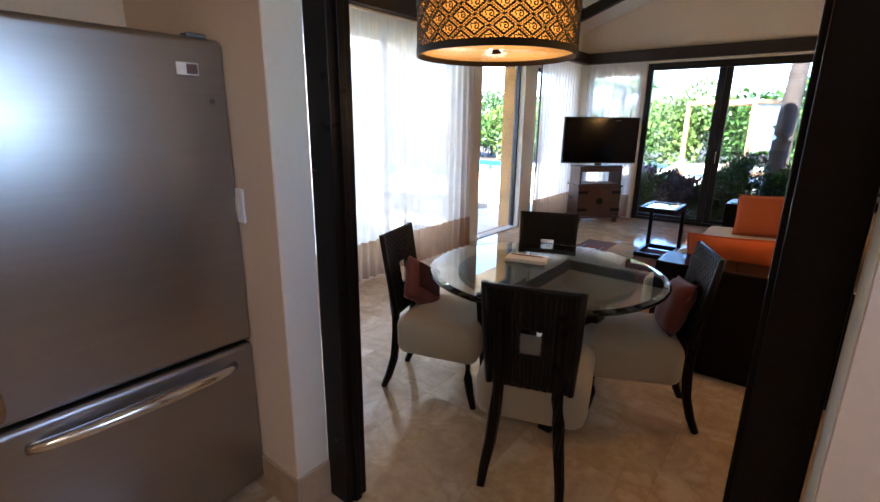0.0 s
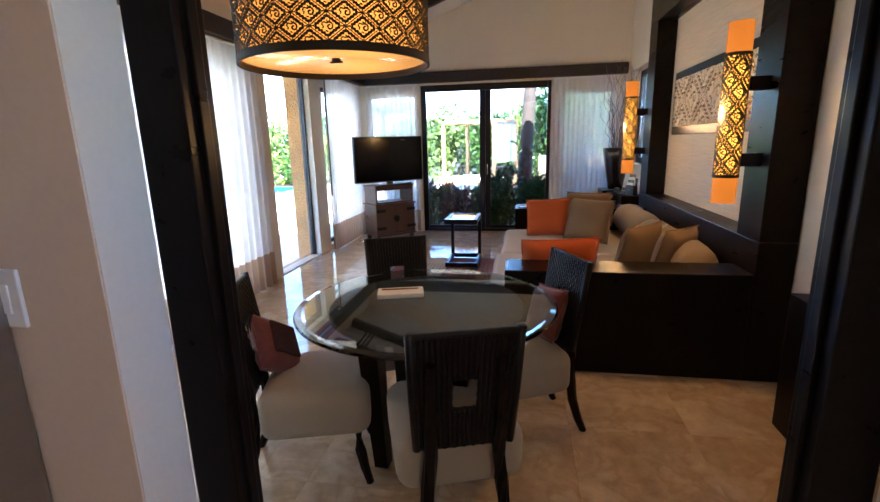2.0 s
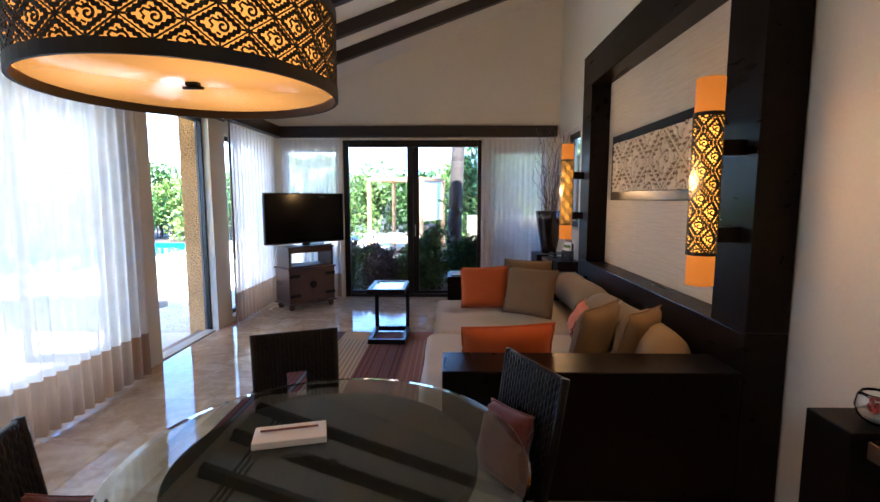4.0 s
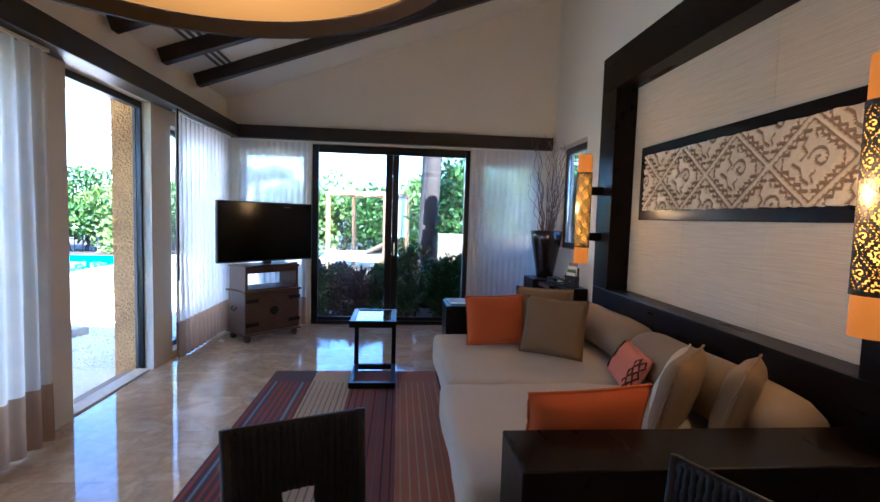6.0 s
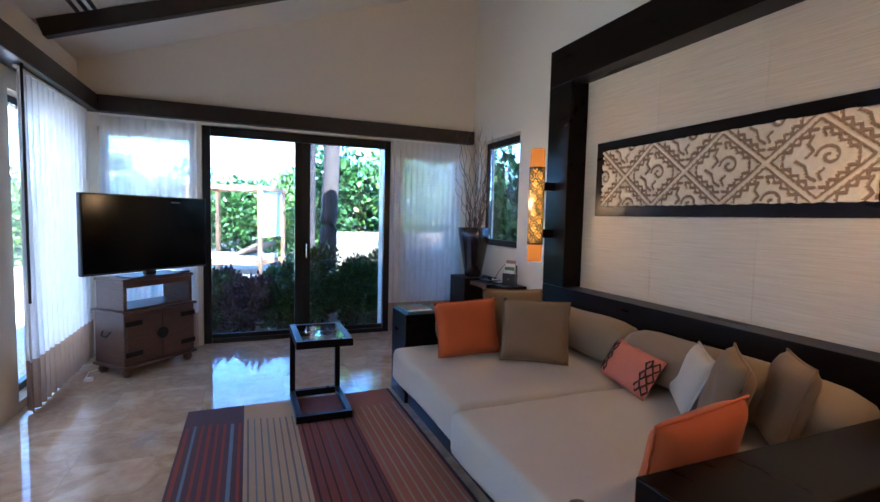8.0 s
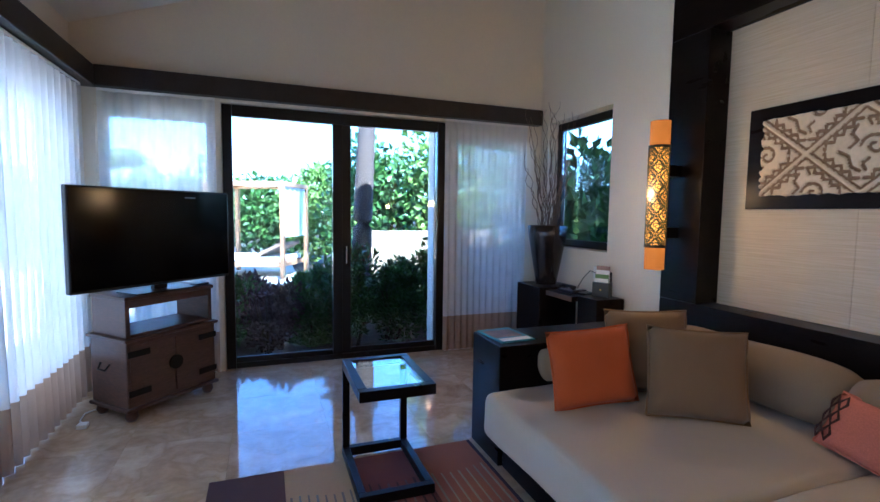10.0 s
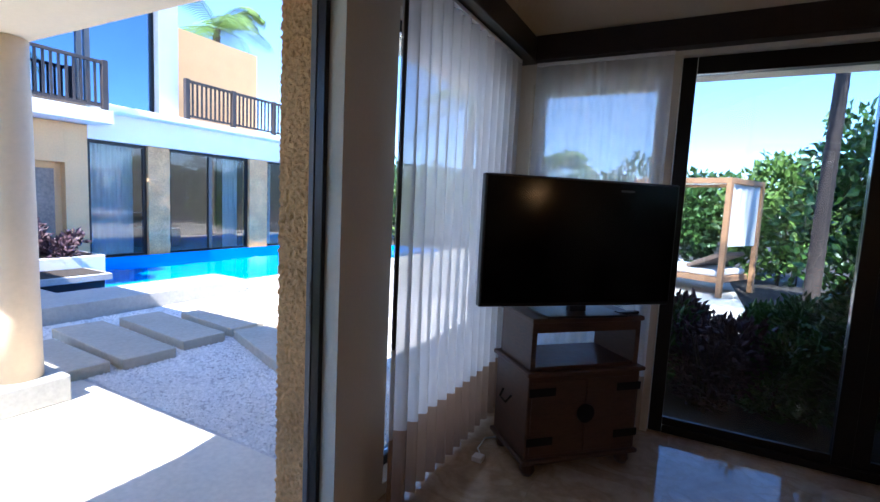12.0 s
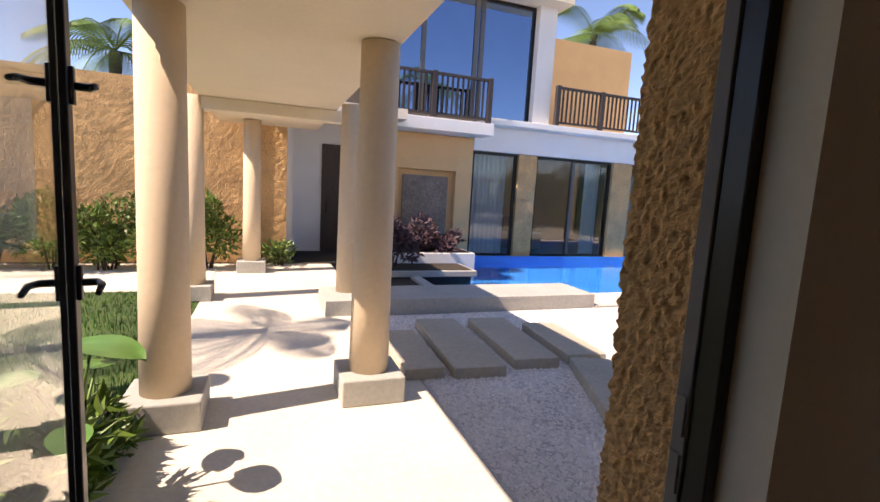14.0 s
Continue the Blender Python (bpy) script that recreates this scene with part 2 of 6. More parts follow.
def box(bm, x0, x1, y0, y1, z0, z1, bevel=0.0, segs=2, m=None):
    r = bmesh.ops.create_cube(bm, size=1, matrix=Matrix.Translation(((x0 + x1) / 2, (y0 + y1) / 2, (z0 + z1) / 2)) @ Matrix.Diagonal((abs(x1 - x0), abs(y1 - y0), abs(z1 - z0), 1)))
    vs = r["verts"]
    if bevel:
        es = list({e for v in vs for e in v.link_edges})
        g = bmesh.ops.bevel(bm, geom=es, offset=bevel, segments=segs, affect="EDGES", profile=0.5)
        vs = list({v for f in g["faces"] for v in f.verts} | {v for v in vs if v.is_valid})
    if m is not None:
        bmesh.ops.transform(bm, matrix=m, verts=vs)
    return bm


def cyl(bm, p0, p1, r0, r1=None, n=16, caps=True):
    p0, p1 = Vector(p0), Vector(p1)
    r1 = r0 if r1 is None else r1
    d = p1 - p0
    m = Matrix.Translation((p0 + p1) / 2) @ d.to_track_quat("Z", "Y").to_matrix().to_4x4()
    bmesh.ops.create_cone(bm, cap_ends=caps, segments=n, radius1=r0, radius2=r1, depth=d.length, matrix=m)
    return bm


def lathe(bm, profile, n=32, cx=0.0, cy=0.0):
    rings = []
    for r, z in profile:
        rings.append([bm.verts.new((cx + r * math.cos(2 * math.pi * i / n), cy + r * math.sin(2 * math.pi * i / n), z)) for i in range(n)])
    for a, b in zip(rings, rings[1:]):
        for i in range(n):
            bm.faces.new((a[i], a[(i + 1) % n], b[(i + 1) % n], b[i]))
    return bm


def tube(bm, pts, radii, n=8, caps=True):
    pts = [Vector(p) for p in pts]
    rings = []
    for i, p in enumerate(pts):
        d = (pts[min(i + 1, len(pts) - 1)] - pts[max(i - 1, 0)]).normalized()
        a = d.orthogonal() if abs(d.z) > 0.999 else d.cross(Vector((0, 0, 1)))
        a.normalize()
        b = d.cross(a)
        r = radii[i] if isinstance(radii, (list, tuple)) else radii
        rings.append([bm.verts.new(p + (a * math.cos(2 * math.pi * k / n) + b * math.sin(2 * math.pi * k / n)) * r) for k in range(n)])
    for a, b in zip(rings, rings[1:]):
        for k in range(n):
            bm.faces.new((a[k], a[(k + 1) % n], b[(k + 1) % n], b[k]))
    if caps:
        bm.faces.new(rings[0][::-1])
        bm.faces.new(rings[-1])
    return bm


def pillow(bm, w, h, t, pinch=0.10, n=14):
    """A stuffed cushion standing on its lower edge in the xz plane, thick along y."""
    def at(i, j, side):
        u, v = 2 * i / n - 1, 2 * j / n - 1
        fu, fv = 1 - pinch * (1 - abs(v) ** 2) * 0.5, 1 - pinch * (1 - abs(u) ** 2) * 0.5
        th = t / 2 * max(0, (1 - u ** 4) * (1 - v ** 4)) ** 0.55
        wob = 0.012 * noise.noise((u * 1.7 + w * 9, v * 1.7 + h * 7, side * 3.1 + t * 31))
        return (u * w / 2 * fu, side * (th + wob * (1 - max(abs(u), abs(v)) ** 4)), h / 2 + v * h / 2 * fv)
    front = [[bm.verts.new(at(i, j, -1)) for j in range(n + 1)] for i in range(n + 1)]
    back = [[front[i][j] if i in (0, n) or j in (0, n) else bm.verts.new(at(i, j, 1)) for j in range(n + 1)] for i in range(n + 1)]
    for i in range(n):
        for j in range(n):
            bm.faces.new((front[i][j], front[i + 1][j], front[i + 1][j + 1], front[i][j + 1]))
            bm.faces.new((back[i][j], back[i][j + 1], back[i + 1][j + 1], back[i + 1][j]))
    return bm


def pillow_edge(w, h, pinch=0.10, n=40):
    pts = []
    for k in range(n + 1):
        s = 4 * k / n
        side, f = int(s) % 4, s - int(s)
        u, v = [(2 * f - 1, -1), (1, 2 * f - 1), (1 - 2 * f, 1), (-1, 1 - 2 * f)][side]
        fu, fv = 1 - pinch * (1 - abs(v) ** 2) * 0.5, 1 - pinch * (1 - abs(u) ** 2) * 0.5
        pts.append((u * w / 2 * fu, 0, h / 2 + v * h / 2 * fv))
    return pts

# ---- the room's shell ----
X0, X1, Y0, Y1 = -3.20, 1.10, 0.98, 8.00
SL, ZC = 0.357, 2.93           # ceiling slope and its height at the low wall


def ceil_z(x):
    return ZC + SL * (x + 3.1)


def marble():
    m = bpy.data.materials.new("polished_marble")
    m.use_nodes = True
    n, l = m.node_tree.nodes, m.node_tree.links
    p = n["Principled BSDF"]
    tc = n.new("ShaderNodeTexCoord")
    info = n.new("ShaderNodeObjectInfo")
    off = n.new("ShaderNodeVectorMath")
    off.operation = "SCALE"
    off.inputs[0].default_value = (0.6, 0.35, 5)
    l.new(info.outputs["Random"], off.inputs["Scale"])
    pos = n.new("ShaderNodeVectorMath")
    pos.operation = "ADD"
    l.new(tc.outputs["Object"], pos.inputs[0])
    l.new(off.outputs[0], pos.inputs[1])
    a = n.new("ShaderNodeTexNoise")
    a.inputs["Scale"].default_value, a.inputs["Detail"].default_value, a.inputs["Distortion"].default_value = 3.4, 9, 0.7
    b = n.new("ShaderNodeTexNoise")
    b.inputs["Scale"].default_value, b.inputs["Detail"].default_value, b.inputs["Roughness"].default_value = 14, 8, 0.7
    l.new(pos.outputs[0], a.inputs["Vector"])
    l.new(pos.outputs[0], b.inputs["Vector"])
    r = n.new("ShaderNodeValToRGB")
    e = r.color_ramp.elements
    e[0].position, e[0].color = 0.28, (0.37, 0.245, 0.145, 1)
    e[1].position, e[1].color = 0.70, (0.62, 0.48, 0.33, 1)
    for q, c in ((0.45, (0.51, 0.37, 0.24, 1)), (0.50, (0.45, 0.315, 0.19, 1)), (0.54, (0.53, 0.39, 0.26, 1))):
        k = e.new(q)
        k.color = c
    l.new(a.outputs[0], r.inputs[0])
    mx = n.new("ShaderNodeMix")
    mx.data_type, mx.blend_type = "RGBA", "OVERLAY"
    mx.inputs[0].default_value = 0.40
    l.new(r.outputs[0], mx.inputs[6])
    l.new(b.outputs[0], mx.inputs[7])
    l.new(mx.outputs[2], p.inputs["Base Color"])
    rr = n.new("ShaderNodeMapRange")
    rr.inputs[3].default_value, rr.inputs[4].default_value = 0.03, 0.10
    l.new(b.outputs[0], rr.inputs[0])
    l.new(rr.outputs[0], p.inputs["Roughness"])
    bu = n.new("ShaderNodeBump")
    bu.inputs["Strength"].default_value, bu.inputs["Distance"].default_value = 0.05, 0.01
    l.new(a.outputs[0], bu.inputs["Height"])
    l.new(bu.outputs[0], p.inputs["Normal"])
    return m


marble_m = marble()
bm = BM()
box(bm, -3.45, 1.5, -3.0, 8.25, -0.19, -0.012)
floor = solid("floor", bm, mat("grout", (0.36, 0.265, 0.17), 0.8, scale=40, var=0.1), "polished beige marble tile floor", "floor", kind="structure")


def walls_with_holes(name, axis, at0, at1, a0, a1, z0, z1, holes, material, label, top=None):
    """A wall of thickness at0..at1 along the other axis a0..a1, with openings (a0, a1, z0, z1) cut through."""
    bm = BM()
    cuts = sorted({a0, a1, *[h[0] for h in holes], *[h[1] for h in holes]})
    for s, e in zip(cuts, cuts[1:]):
        mid = (s + e) / 2
        spans, z = [], z0
        for h in sorted([h for h in holes if h[0] < mid < h[1]], key=lambda h: h[2]):
            if h[2] > z:
                spans.append((z, h[2]))
            z = h[3]
        spans.append((z, z1))
        for lo, hi in spans:
            if axis == "x":
                box(bm, at0, at1, s, e, lo, hi)
            else:
                box(bm, s, e, at0, at1, lo, hi)
    bmesh.ops.remove_doubles(bm, verts=bm.verts, dist=0.0005)
    if top:
        for v in bm.verts:
            if v.co.z > z1 - 0.001:
                v.co.z = top(v.co.x) + 0.02
    return solid(name, bm, material, label, "wall", kind="structure")


WIN_A, DOOR, WIN_B = (1.25, 4.55, 0.06, 2.28), (5.02, 6.10, -0.01, 2.42), (6.46, 7.72, 0.06, 2.28)
walls_with_holes("wall_west", "x", -3.345, X0, Y0 - 0.2, Y1 + 0.2, -0.2, 3.2, [WIN_A, DOOR, WIN_B], wall_m, "cream plastered wall with tall openings to the court", lambda x: ceil_z(-3.2))
SLIDE, WIN_C, WIN_D = (-2.13, -0.015, -0.01, 2.39), (-3.05, -2.20, 0.06, 2.28), (0.10, 0.92, 0.06, 2.25)
walls_with_holes("wall_north", "y", Y1 - 0.06, Y1 + 0.20, X0, X1, -0.2, 4.0, [SLIDE, WIN_C, WIN_D], wall_m, "cream plastered gable wall above the sliding door", ceil_z)
WIN_E = (6.80, 7.80, 1.12, 2.43)
walls_with_holes("wall_east", "x", X1, X1 + 0.24, Y0 - 0.2, Y1 + 0.2, -0.2, 4.0, [WIN_E], wall_m, "tall cream plastered wall", ceil_z)
DOORWAY = (-1.235, 0.20, -0.01, 2.75)
walls_with_holes("wall_south", "y", 0.84, Y0, X0, X1, -0.2, 4.0, [DOORWAY], wall_m, "white partition between kitchen and living room", ceil_z)

bm = BM()
for za, zb in ((0.0, 0.12),):
    vs = [bm.verts.new((x, y, ceil_z(x) + k)) for k in (za, zb) for x, y in ((-3.4, 0.77), (1.34, 0.77), (1.34, 8.2), (-3.4, 8.2))]
    bm.faces.new(vs[3::-1])
    bm.faces.new(vs[4:])
    for i in range(4):
        bm.faces.new((vs[i], vs[(i + 1) % 4], vs[4 + (i + 1) % 4], vs[4 + i]))
solid("ceiling", bm, ceil_m, "sloping white plaster ceiling between rafters", "ceiling", kind="structure")
# roof with its deep eaves outside
bm = BM()
for x0, x1, y0, y1 in ((-4.25, -3.41, 0.4, 9.6), (-3.41, 1.35, 8.21, 9.6), (1.35, 2.2, 0.4, 9.6)):
    lo = 2.62
    box(bm, x0, x1, y0, y1, lo, lo + 0.16)
solid("roof_eaves", bm, soffit_m, "deep cream roof eaves over the openings", "roof", kind="structure")

for i, y in enumerate([6.93 - 0.742 * k for k in range(8)]):
    bm = BM()
    box(bm, 0, math.hypot(4.3, 4.3 * SL) - 0.04, -0.045, 0.045, -0.135, -0.002, 0.006)
    r = solid("rafter", bm, beam_m, "dark-stained timber rafter under the sloping ceiling", "rafter", "rafters of the ceiling")
    r.matrix_basis = Matrix.Translation((-3.17, y, ceil_z(-3.17))) @ Matrix.Rotation(-math.atan(SL), 4, "Y")

# linear air slots in the ceiling, between the rafters
for k in range(4):
    y0 = 6.93 - 0.742 * (k + 1) + 0.05
    v = thing("ceiling_vent", Matrix.Translation((-2.93, y0, ceil_z(-2.93) - 0.002)) @ Matrix.Rotation(-math.atan(SL), 4, "Y"), "slim white linear air vent with dark slots in the ceiling", "air vent", "linear vents")
    part("frame", box(BM(), -0.01, 0.20, 0, 0.642, -0.006, 0.0), ceil_m, v)
    for j in range(3):
        part("slot", box(BM(), 0.02 + 0.06 * j, 0.05 + 0.06 * j, 0.004, 0.638, -0.011, -0.006), black_m, v)
bm = BM()
box(bm, -0.05, 0.05, -0.03, 0.03, -0.02, -0.001, 0.006)
sp = solid("ceiling_spot", bm, black_m, "small dark recessed fitting in the ceiling", "ceiling fitting")
sp.matrix_basis = Matrix.Translation((-2.0, 6.45, ceil_z(-2.0))) @ Matrix.Rotation(-math.atan(SL), 4, "Y")

# dark curtain boxes round the room at door-head height
solid("cornice_north", box(BM(), -3.02, 1.05, 7.84, 7.938, 2.415, 2.575, 0.006), beam_m, "dark-stained timber curtain cornice", "cornice", kind="structure")
solid("cornice_west", box(BM(), -3.198, -3.022, Y0 + 0.002, 7.938, 2.415, 2.575, 0.006), beam_m, "dark-stained timber curtain cornice along the court wall", "cornice", kind="structure")

# kitchen end, closed round the camera
KX0, KX1, KY0 = -2.2, 1.5, -3.0
walls_with_holes("wall_kitchen_west", "x", KX0 - 0.2, KX0, KY0, 0.838, -0.2, 2.7, [], warm_lit_beige_m, "plain beige kitchen wall")
walls_with_holes("wall_kitchen_east", "x", KX1, KX1 + 0.2, KY0, 0.838, -0.2, 2.7, [(-0.1, 0.72, 1.5, 2.4)], wall_m, "plain white kitchen wall with a window")
walls_with_holes("wall_kitchen_south", "y", KY0 - 0.2, KY0, KX0, KX1, -0.2, 2.7, [], warm_lit_beige_m, "plain beige kitchen wall")
solid("ceiling_kitchen", box(BM(), KX0 - 0.2, KX1 + 0.2, KY0 - 0.2, 0.838, 2.7, 2.82), ceil_m, "flat white kitchen ceiling", "ceiling", kind="structure")

# thin skin on the partition; its warm beige stands in for lamplight
for x0, x1 in ((KX0 + 0.002, DOORWAY[0] - 0.002), (DOORWAY[1] + 0.002, KX1 - 0.002)):
    solid("wall_kitchen_face", box(BM(), x0, x1, 0.8355, 0.8395, 0, 2.699), warm_lit_beige_m, "kitchen partition face with lamp warmth put into its beige", "wall", kind="structure")
# doorway casing
d = thing("door_frame", pose(0, 0, 0), "dark-stained timber doorway frame with double rebates", "door frame", kind="structure")
for s, x0, x1 in ((1, -1.233, -1.122), (-1, 0.090, 0.197)):
    part("jamb", box(BM(), x0, x1, 0.981, 1.08, 0, 2.72, 0.004), dark_m, d)
    inner = x1 if s > 0 else x0
    part("stop", box(BM(), inner - 0.002 if s > 0 else inner - 0.012, inner + 0.012 if s > 0 else inner + 0.002, 1.015, 1.045, 0, 2.70, 0.003), dark_m, d)
part("head", box(BM(), -1.121, 0.089, 0.981, 1.08, 2.64, 2.748, 0.004), dark_m, d)
bm = BM()
for x0, x1, y0, y1 in ((-2.18, -1.221, 0.823, 0.835), (-1.234, -1.221, 0.8355, 0.979)):
    box(bm, x0, x1, y0, y1, 0, 0.165, 0.003)
solid("baseboard", bm, mat("tan_stone_baseboard", (0.42, 0.29, 0.18), 0.4, scale=20, var=0.2), "tan stone baseboard", "baseboard", kind="structure")

# ---- glazed doors and windows ----


def pane(bm_args, parent, name="pane", material=None):
    g = part(name, box(BM(), *bm_args), material or glass_m, parent)
    g.visible_shadow = False
    return g


w = thing("sliding_door", pose(0, 0, 0), "two-leaf sliding glass door in a dark frame, closed", "door", kind="structure")
yf0, yf1 = 7.985, 8.06
for x0, x1 in ((-2.125, -2.045), (-0.10, -0.02)):
    part("stile", box(BM(), x0, x1, yf0, yf1, 0.0, 2.385, 0.004), frame_m, w)
part("head", box(BM(), -2.043, -0.102, yf0, yf1, 2.285, 2.385, 0.004), frame_m, w)
part("sill", box(BM(), -2.043, -0.102, yf0, yf1, 0.0, 0.05, 0.004), frame_m, w)
part("meeting_stile", box(BM(), -1.165, -1.075, yf0 + 0.004, yf1 - 0.004, 0.051, 2.284, 0.004), frame_m, w)
part("meeting_stile", box(BM(), -1.074, -0.99, yf0 + 0.03, yf1 + 0.03, 0.051, 2.284, 0.004), frame_m, w)
part("door_handle", box(BM(), -1.045, -1.03, yf0 - 0.02, yf0 + 0.029, 0.95, 1.12, 0.004), chrome_m, w)
pane((-2.044, -1.166, 8.015, 8.023, 0.051, 2.284), w, material=tinted_m)
pane((-0.989, -0.103, 8.035, 8.043, 0.051, 2.284), w, material=tinted_m)
part("rail", box(BM(), -2.044, -1.166, 8.003, 8.036, 0.05, 0.10, 0.003), frame_m, w)
part("rail", box(BM(), -0.989, -0.103, 8.023, 8.056, 0.05, 0.10, 0.003), frame_m, w)


def window(name, axis, at, a0, a1, z0, z1, label, bars=(), t=0.06, wd=0.055, pane_m=glass_m):
    w = thing(name, pose(0, 0, 0), label, "window", kind="structure")

    def b(p0, p1, q0, q1, d0, d1, bev=0.003):
        return box(BM(), at + d0, at + d1, p0, p1, q0, q1, bev) if axis == "x" else box(BM(), p0, p1, at + d0, at + d1, q0, q1, bev)
    part("frame_side", b(a0, a0 + wd, z0, z1, 0, t), frame_m, w)
    part("frame_side", b(a1 - wd, a1, z0, z1, 0, t), frame_m, w)
    part("frame_head", b(a0 + wd, a1 - wd, z1 - wd, z1, 0, t), frame_m, w)
    part("frame_sill", b(a0 + wd, a1 - wd, z0, z0 + wd, 0, t), frame_m, w)
    edges = [a0 + wd, *bars, a1 - wd]
    for q in bars:
        part("mullion", b(q - 0.03, q + 0.03, z0 + wd, z1 - wd, 0.004, t - 0.004), frame_m, w)
    for i, (s, e) in enumerate(zip(edges, edges[1:])):
        s2, e2 = s + (0.031 if i else 0.001), e - (0.031 if i < len(edges) - 2 else 0.001)
        g = part("pane", b(s2, e2, z0 + wd + 0.001, z1 - wd - 0.001, t / 2 - 0.004, t / 2 + 0.004, 0), pane_m, w)
        g.visible_shadow = False
    return w


window("window_1", "x", -3.343, WIN_A[0] + 0.004, WIN_A[1] - 0.004, WIN_A[2] + 0.004, WIN_A[3] - 0.004, "tall dark-framed glazing behind sheer curtains", (2.35, 3.45))
window("window_2", "x", -3.343, WIN_B[0] + 0.004, WIN_B[1] - 0.004, WIN_B[2] + 0.004, WIN_B[3] - 0.004, "tall dark-framed window behind a sheer curtain")
window("window_3", "y", 8.06, WIN_C[0] + 0.004, WIN_C[1] - 0.004, WIN_C[2] + 0.004, WIN_C[3] - 0.004, "narrow dark-framed window behind a sheer curtain")
window("window_4", "y", 8.06, WIN_D[0] + 0.004, WIN_D[1] - 0.004, WIN_D[2] + 0.004, WIN_D[3] - 0.004, "narrow dark-framed window behind a sheer curtain")
window("window_5", "x", X1 + 0.12, WIN_E[0] + 0.004, WIN_E[1] - 0.004, WIN_E[2] + 0.004, WIN_E[3] - 0.004, "small dark-framed window over the side desk", wd=0.075, pane_m=tinted_m)

# court door: frame in the opening, one leaf swung outwards
d = thing("door_1", pose(0, 0, 0), "dark-framed glass court door, leaf swung open outwards", "door", kind="structure")
part("jamb", box(BM(), -3.317, -3.275, 6.074, 6.099, 0, 2.415, 0.003), frame_m, d)
part("strike_channel", box(BM(), -3.345, -3.318, 6.070, 6.098, 0.0, 2.41, 0.002), grey_m, d)
for z in (0.92, 1.02):
    part("strike_plate", box(BM(), -3.342, -3.321, 6.066, 6.0702, z, z + 0.07, 0.002), grey_m, d)
part("jamb", box(BM(), -3.344, -3.275, 5.022, 5.065, 0, 2.415, 0.003), frame_m, d)
part("head", box(BM(), -3.344, -3.275, 5.066, 6.077, 2.36, 2.415, 0.003), frame_m, d)
part("threshold", box(BM(), -3.344, -3.22, 5.066, 6.077, -0.008, 0.012, 0.003), stone_m, d)
LEAF = Matrix.Translation((-3.40, 5.03, 0)) @ Matrix.Rotation(math.atan2(-0.13, -1.0), 4, "Z")
leaf = part("leaf", box(BM(), 0.94, 1.00, -0.022, 0.022, 0.02, 2.35, 0.004), frame_m, d)
leaf.matrix_basis = LEAF
for nm, a in (("stile", (0.0, 0.06, -0.022, 0.022, 0.02, 2.35, 0.004)), ("rail", (0.061, 0.939, -0.022, 0.022, 2.27, 2.35, 0.004)), ("rail", (0.061, 0.939, -0.022, 0.022, 0.02, 0.10, 0.004))):
    part(nm, box(BM(), *a), frame_m, leaf)
pane((0.061, 0.939, -0.004, 0.004, 0.101, 2.269), leaf)
for z in (1.08, 1.62):
    bm = BM()
    for s in (-1, 1):
        box(bm, 0.955, 0.985, s * 0.022, s * 0.034, z - 0.05, z + 0.05, 0.003)
        tube(bm, [(0.97, s * 0.034, z), (0.97, s * 0.07, z), (0.93, s * 0.085, z), (0.87, s * 0.085, z - 0.012)], [0.011, 0.011, 0.010, 0.008], 8)
    part("handle", bm, black_m, leaf, "black lever handle", True)

# ---- curtains ----


def curtain(name, axis, at, a0, a1, z0, z1, hem, label, depth=0.042, pitch=0.105, seed=1):
    c = thing(name, pose(0, 0, 0), label, "curtain", "sheer curtains")
    n = int((a1 - a0) / 0.012)

    def off(a, z):
        k = (z1 - z) / (z1 - z0)
        ph = 2 * math.pi * a / pitch + 1.6 * noise.noise((a * 2.1, seed, 0.3 * k)) * (0.5 + k)
        amp = depth * (0.55 + 0.45 * k) * (0.75 + 0.5 * noise.noise((a * 4, seed * 3.1, k * 0.8)))
        return amp * (math.sin(ph) + 0.25 * math.sin(2 * ph + 1)) + 0.02 * k * noise.noise((a * 1.3, k * 1.5, seed))

    def sheet(lo, hi, rows):
        bm = BM()
        g = []
        for i in range(n + 1):
            a = a0 + (a1 - a0) * i / n
            col = []
            for j in range(rows + 1):
                z = lo + (hi - lo) * j / rows
                o = off(a, z)
                col.append(bm.verts.new((at + o, a, z) if axis == "x" else (a, at + o, z)))
            g.append(col)
        for i in range(n):
            for j in range(rows):
                bm.faces.new((g[i][j], g[i + 1][j], g[i + 1][j + 1], g[i][j + 1]))
        return bm
    part("voile", sheet(z0 + hem, z1, 14), sheer_m, c, "", True)
    part("hem", sheet(z0, z0 + hem, 3), hem_m, c, "taupe linen hem band", True)
    rail = box(BM(), at - 0.012, at + 0.012, a0, a1, z1 + 0.003, z1 + 0.022) if axis == "x" else box(BM(), a0, a1, at - 0.012, at + 0.012, z1 + 0.003, z1 + 0.022)
    part("track", rail, white_m, c)
    return c


curtain("curtain", "x", -3.10, 1.02, 4.72, 0.02, 2.385, 0.36, "long white sheer curtain with a taupe hem, drawn across tall windows", seed=1)
curtain("curtain", "x", -3.10, 6.31, 7.78, 0.02, 2.385, 0.36, "white sheer curtain with a taupe hem beside the court door", seed=2)
curtain("curtain", "y", 7.90, -3.02, -2.17, 0.02, 2.385, 0.36, "white sheer curtain with a taupe hem behind the television", seed=3, pitch=0.075, depth=0.02)
curtain("curtain", "y", 7.90, -0.05, 0.90, 0.02, 2.385, 0.36, "white sheer curtain with a taupe hem beside the glass door", seed=4, pitch=0.075, depth=0.02)
bm = BM()
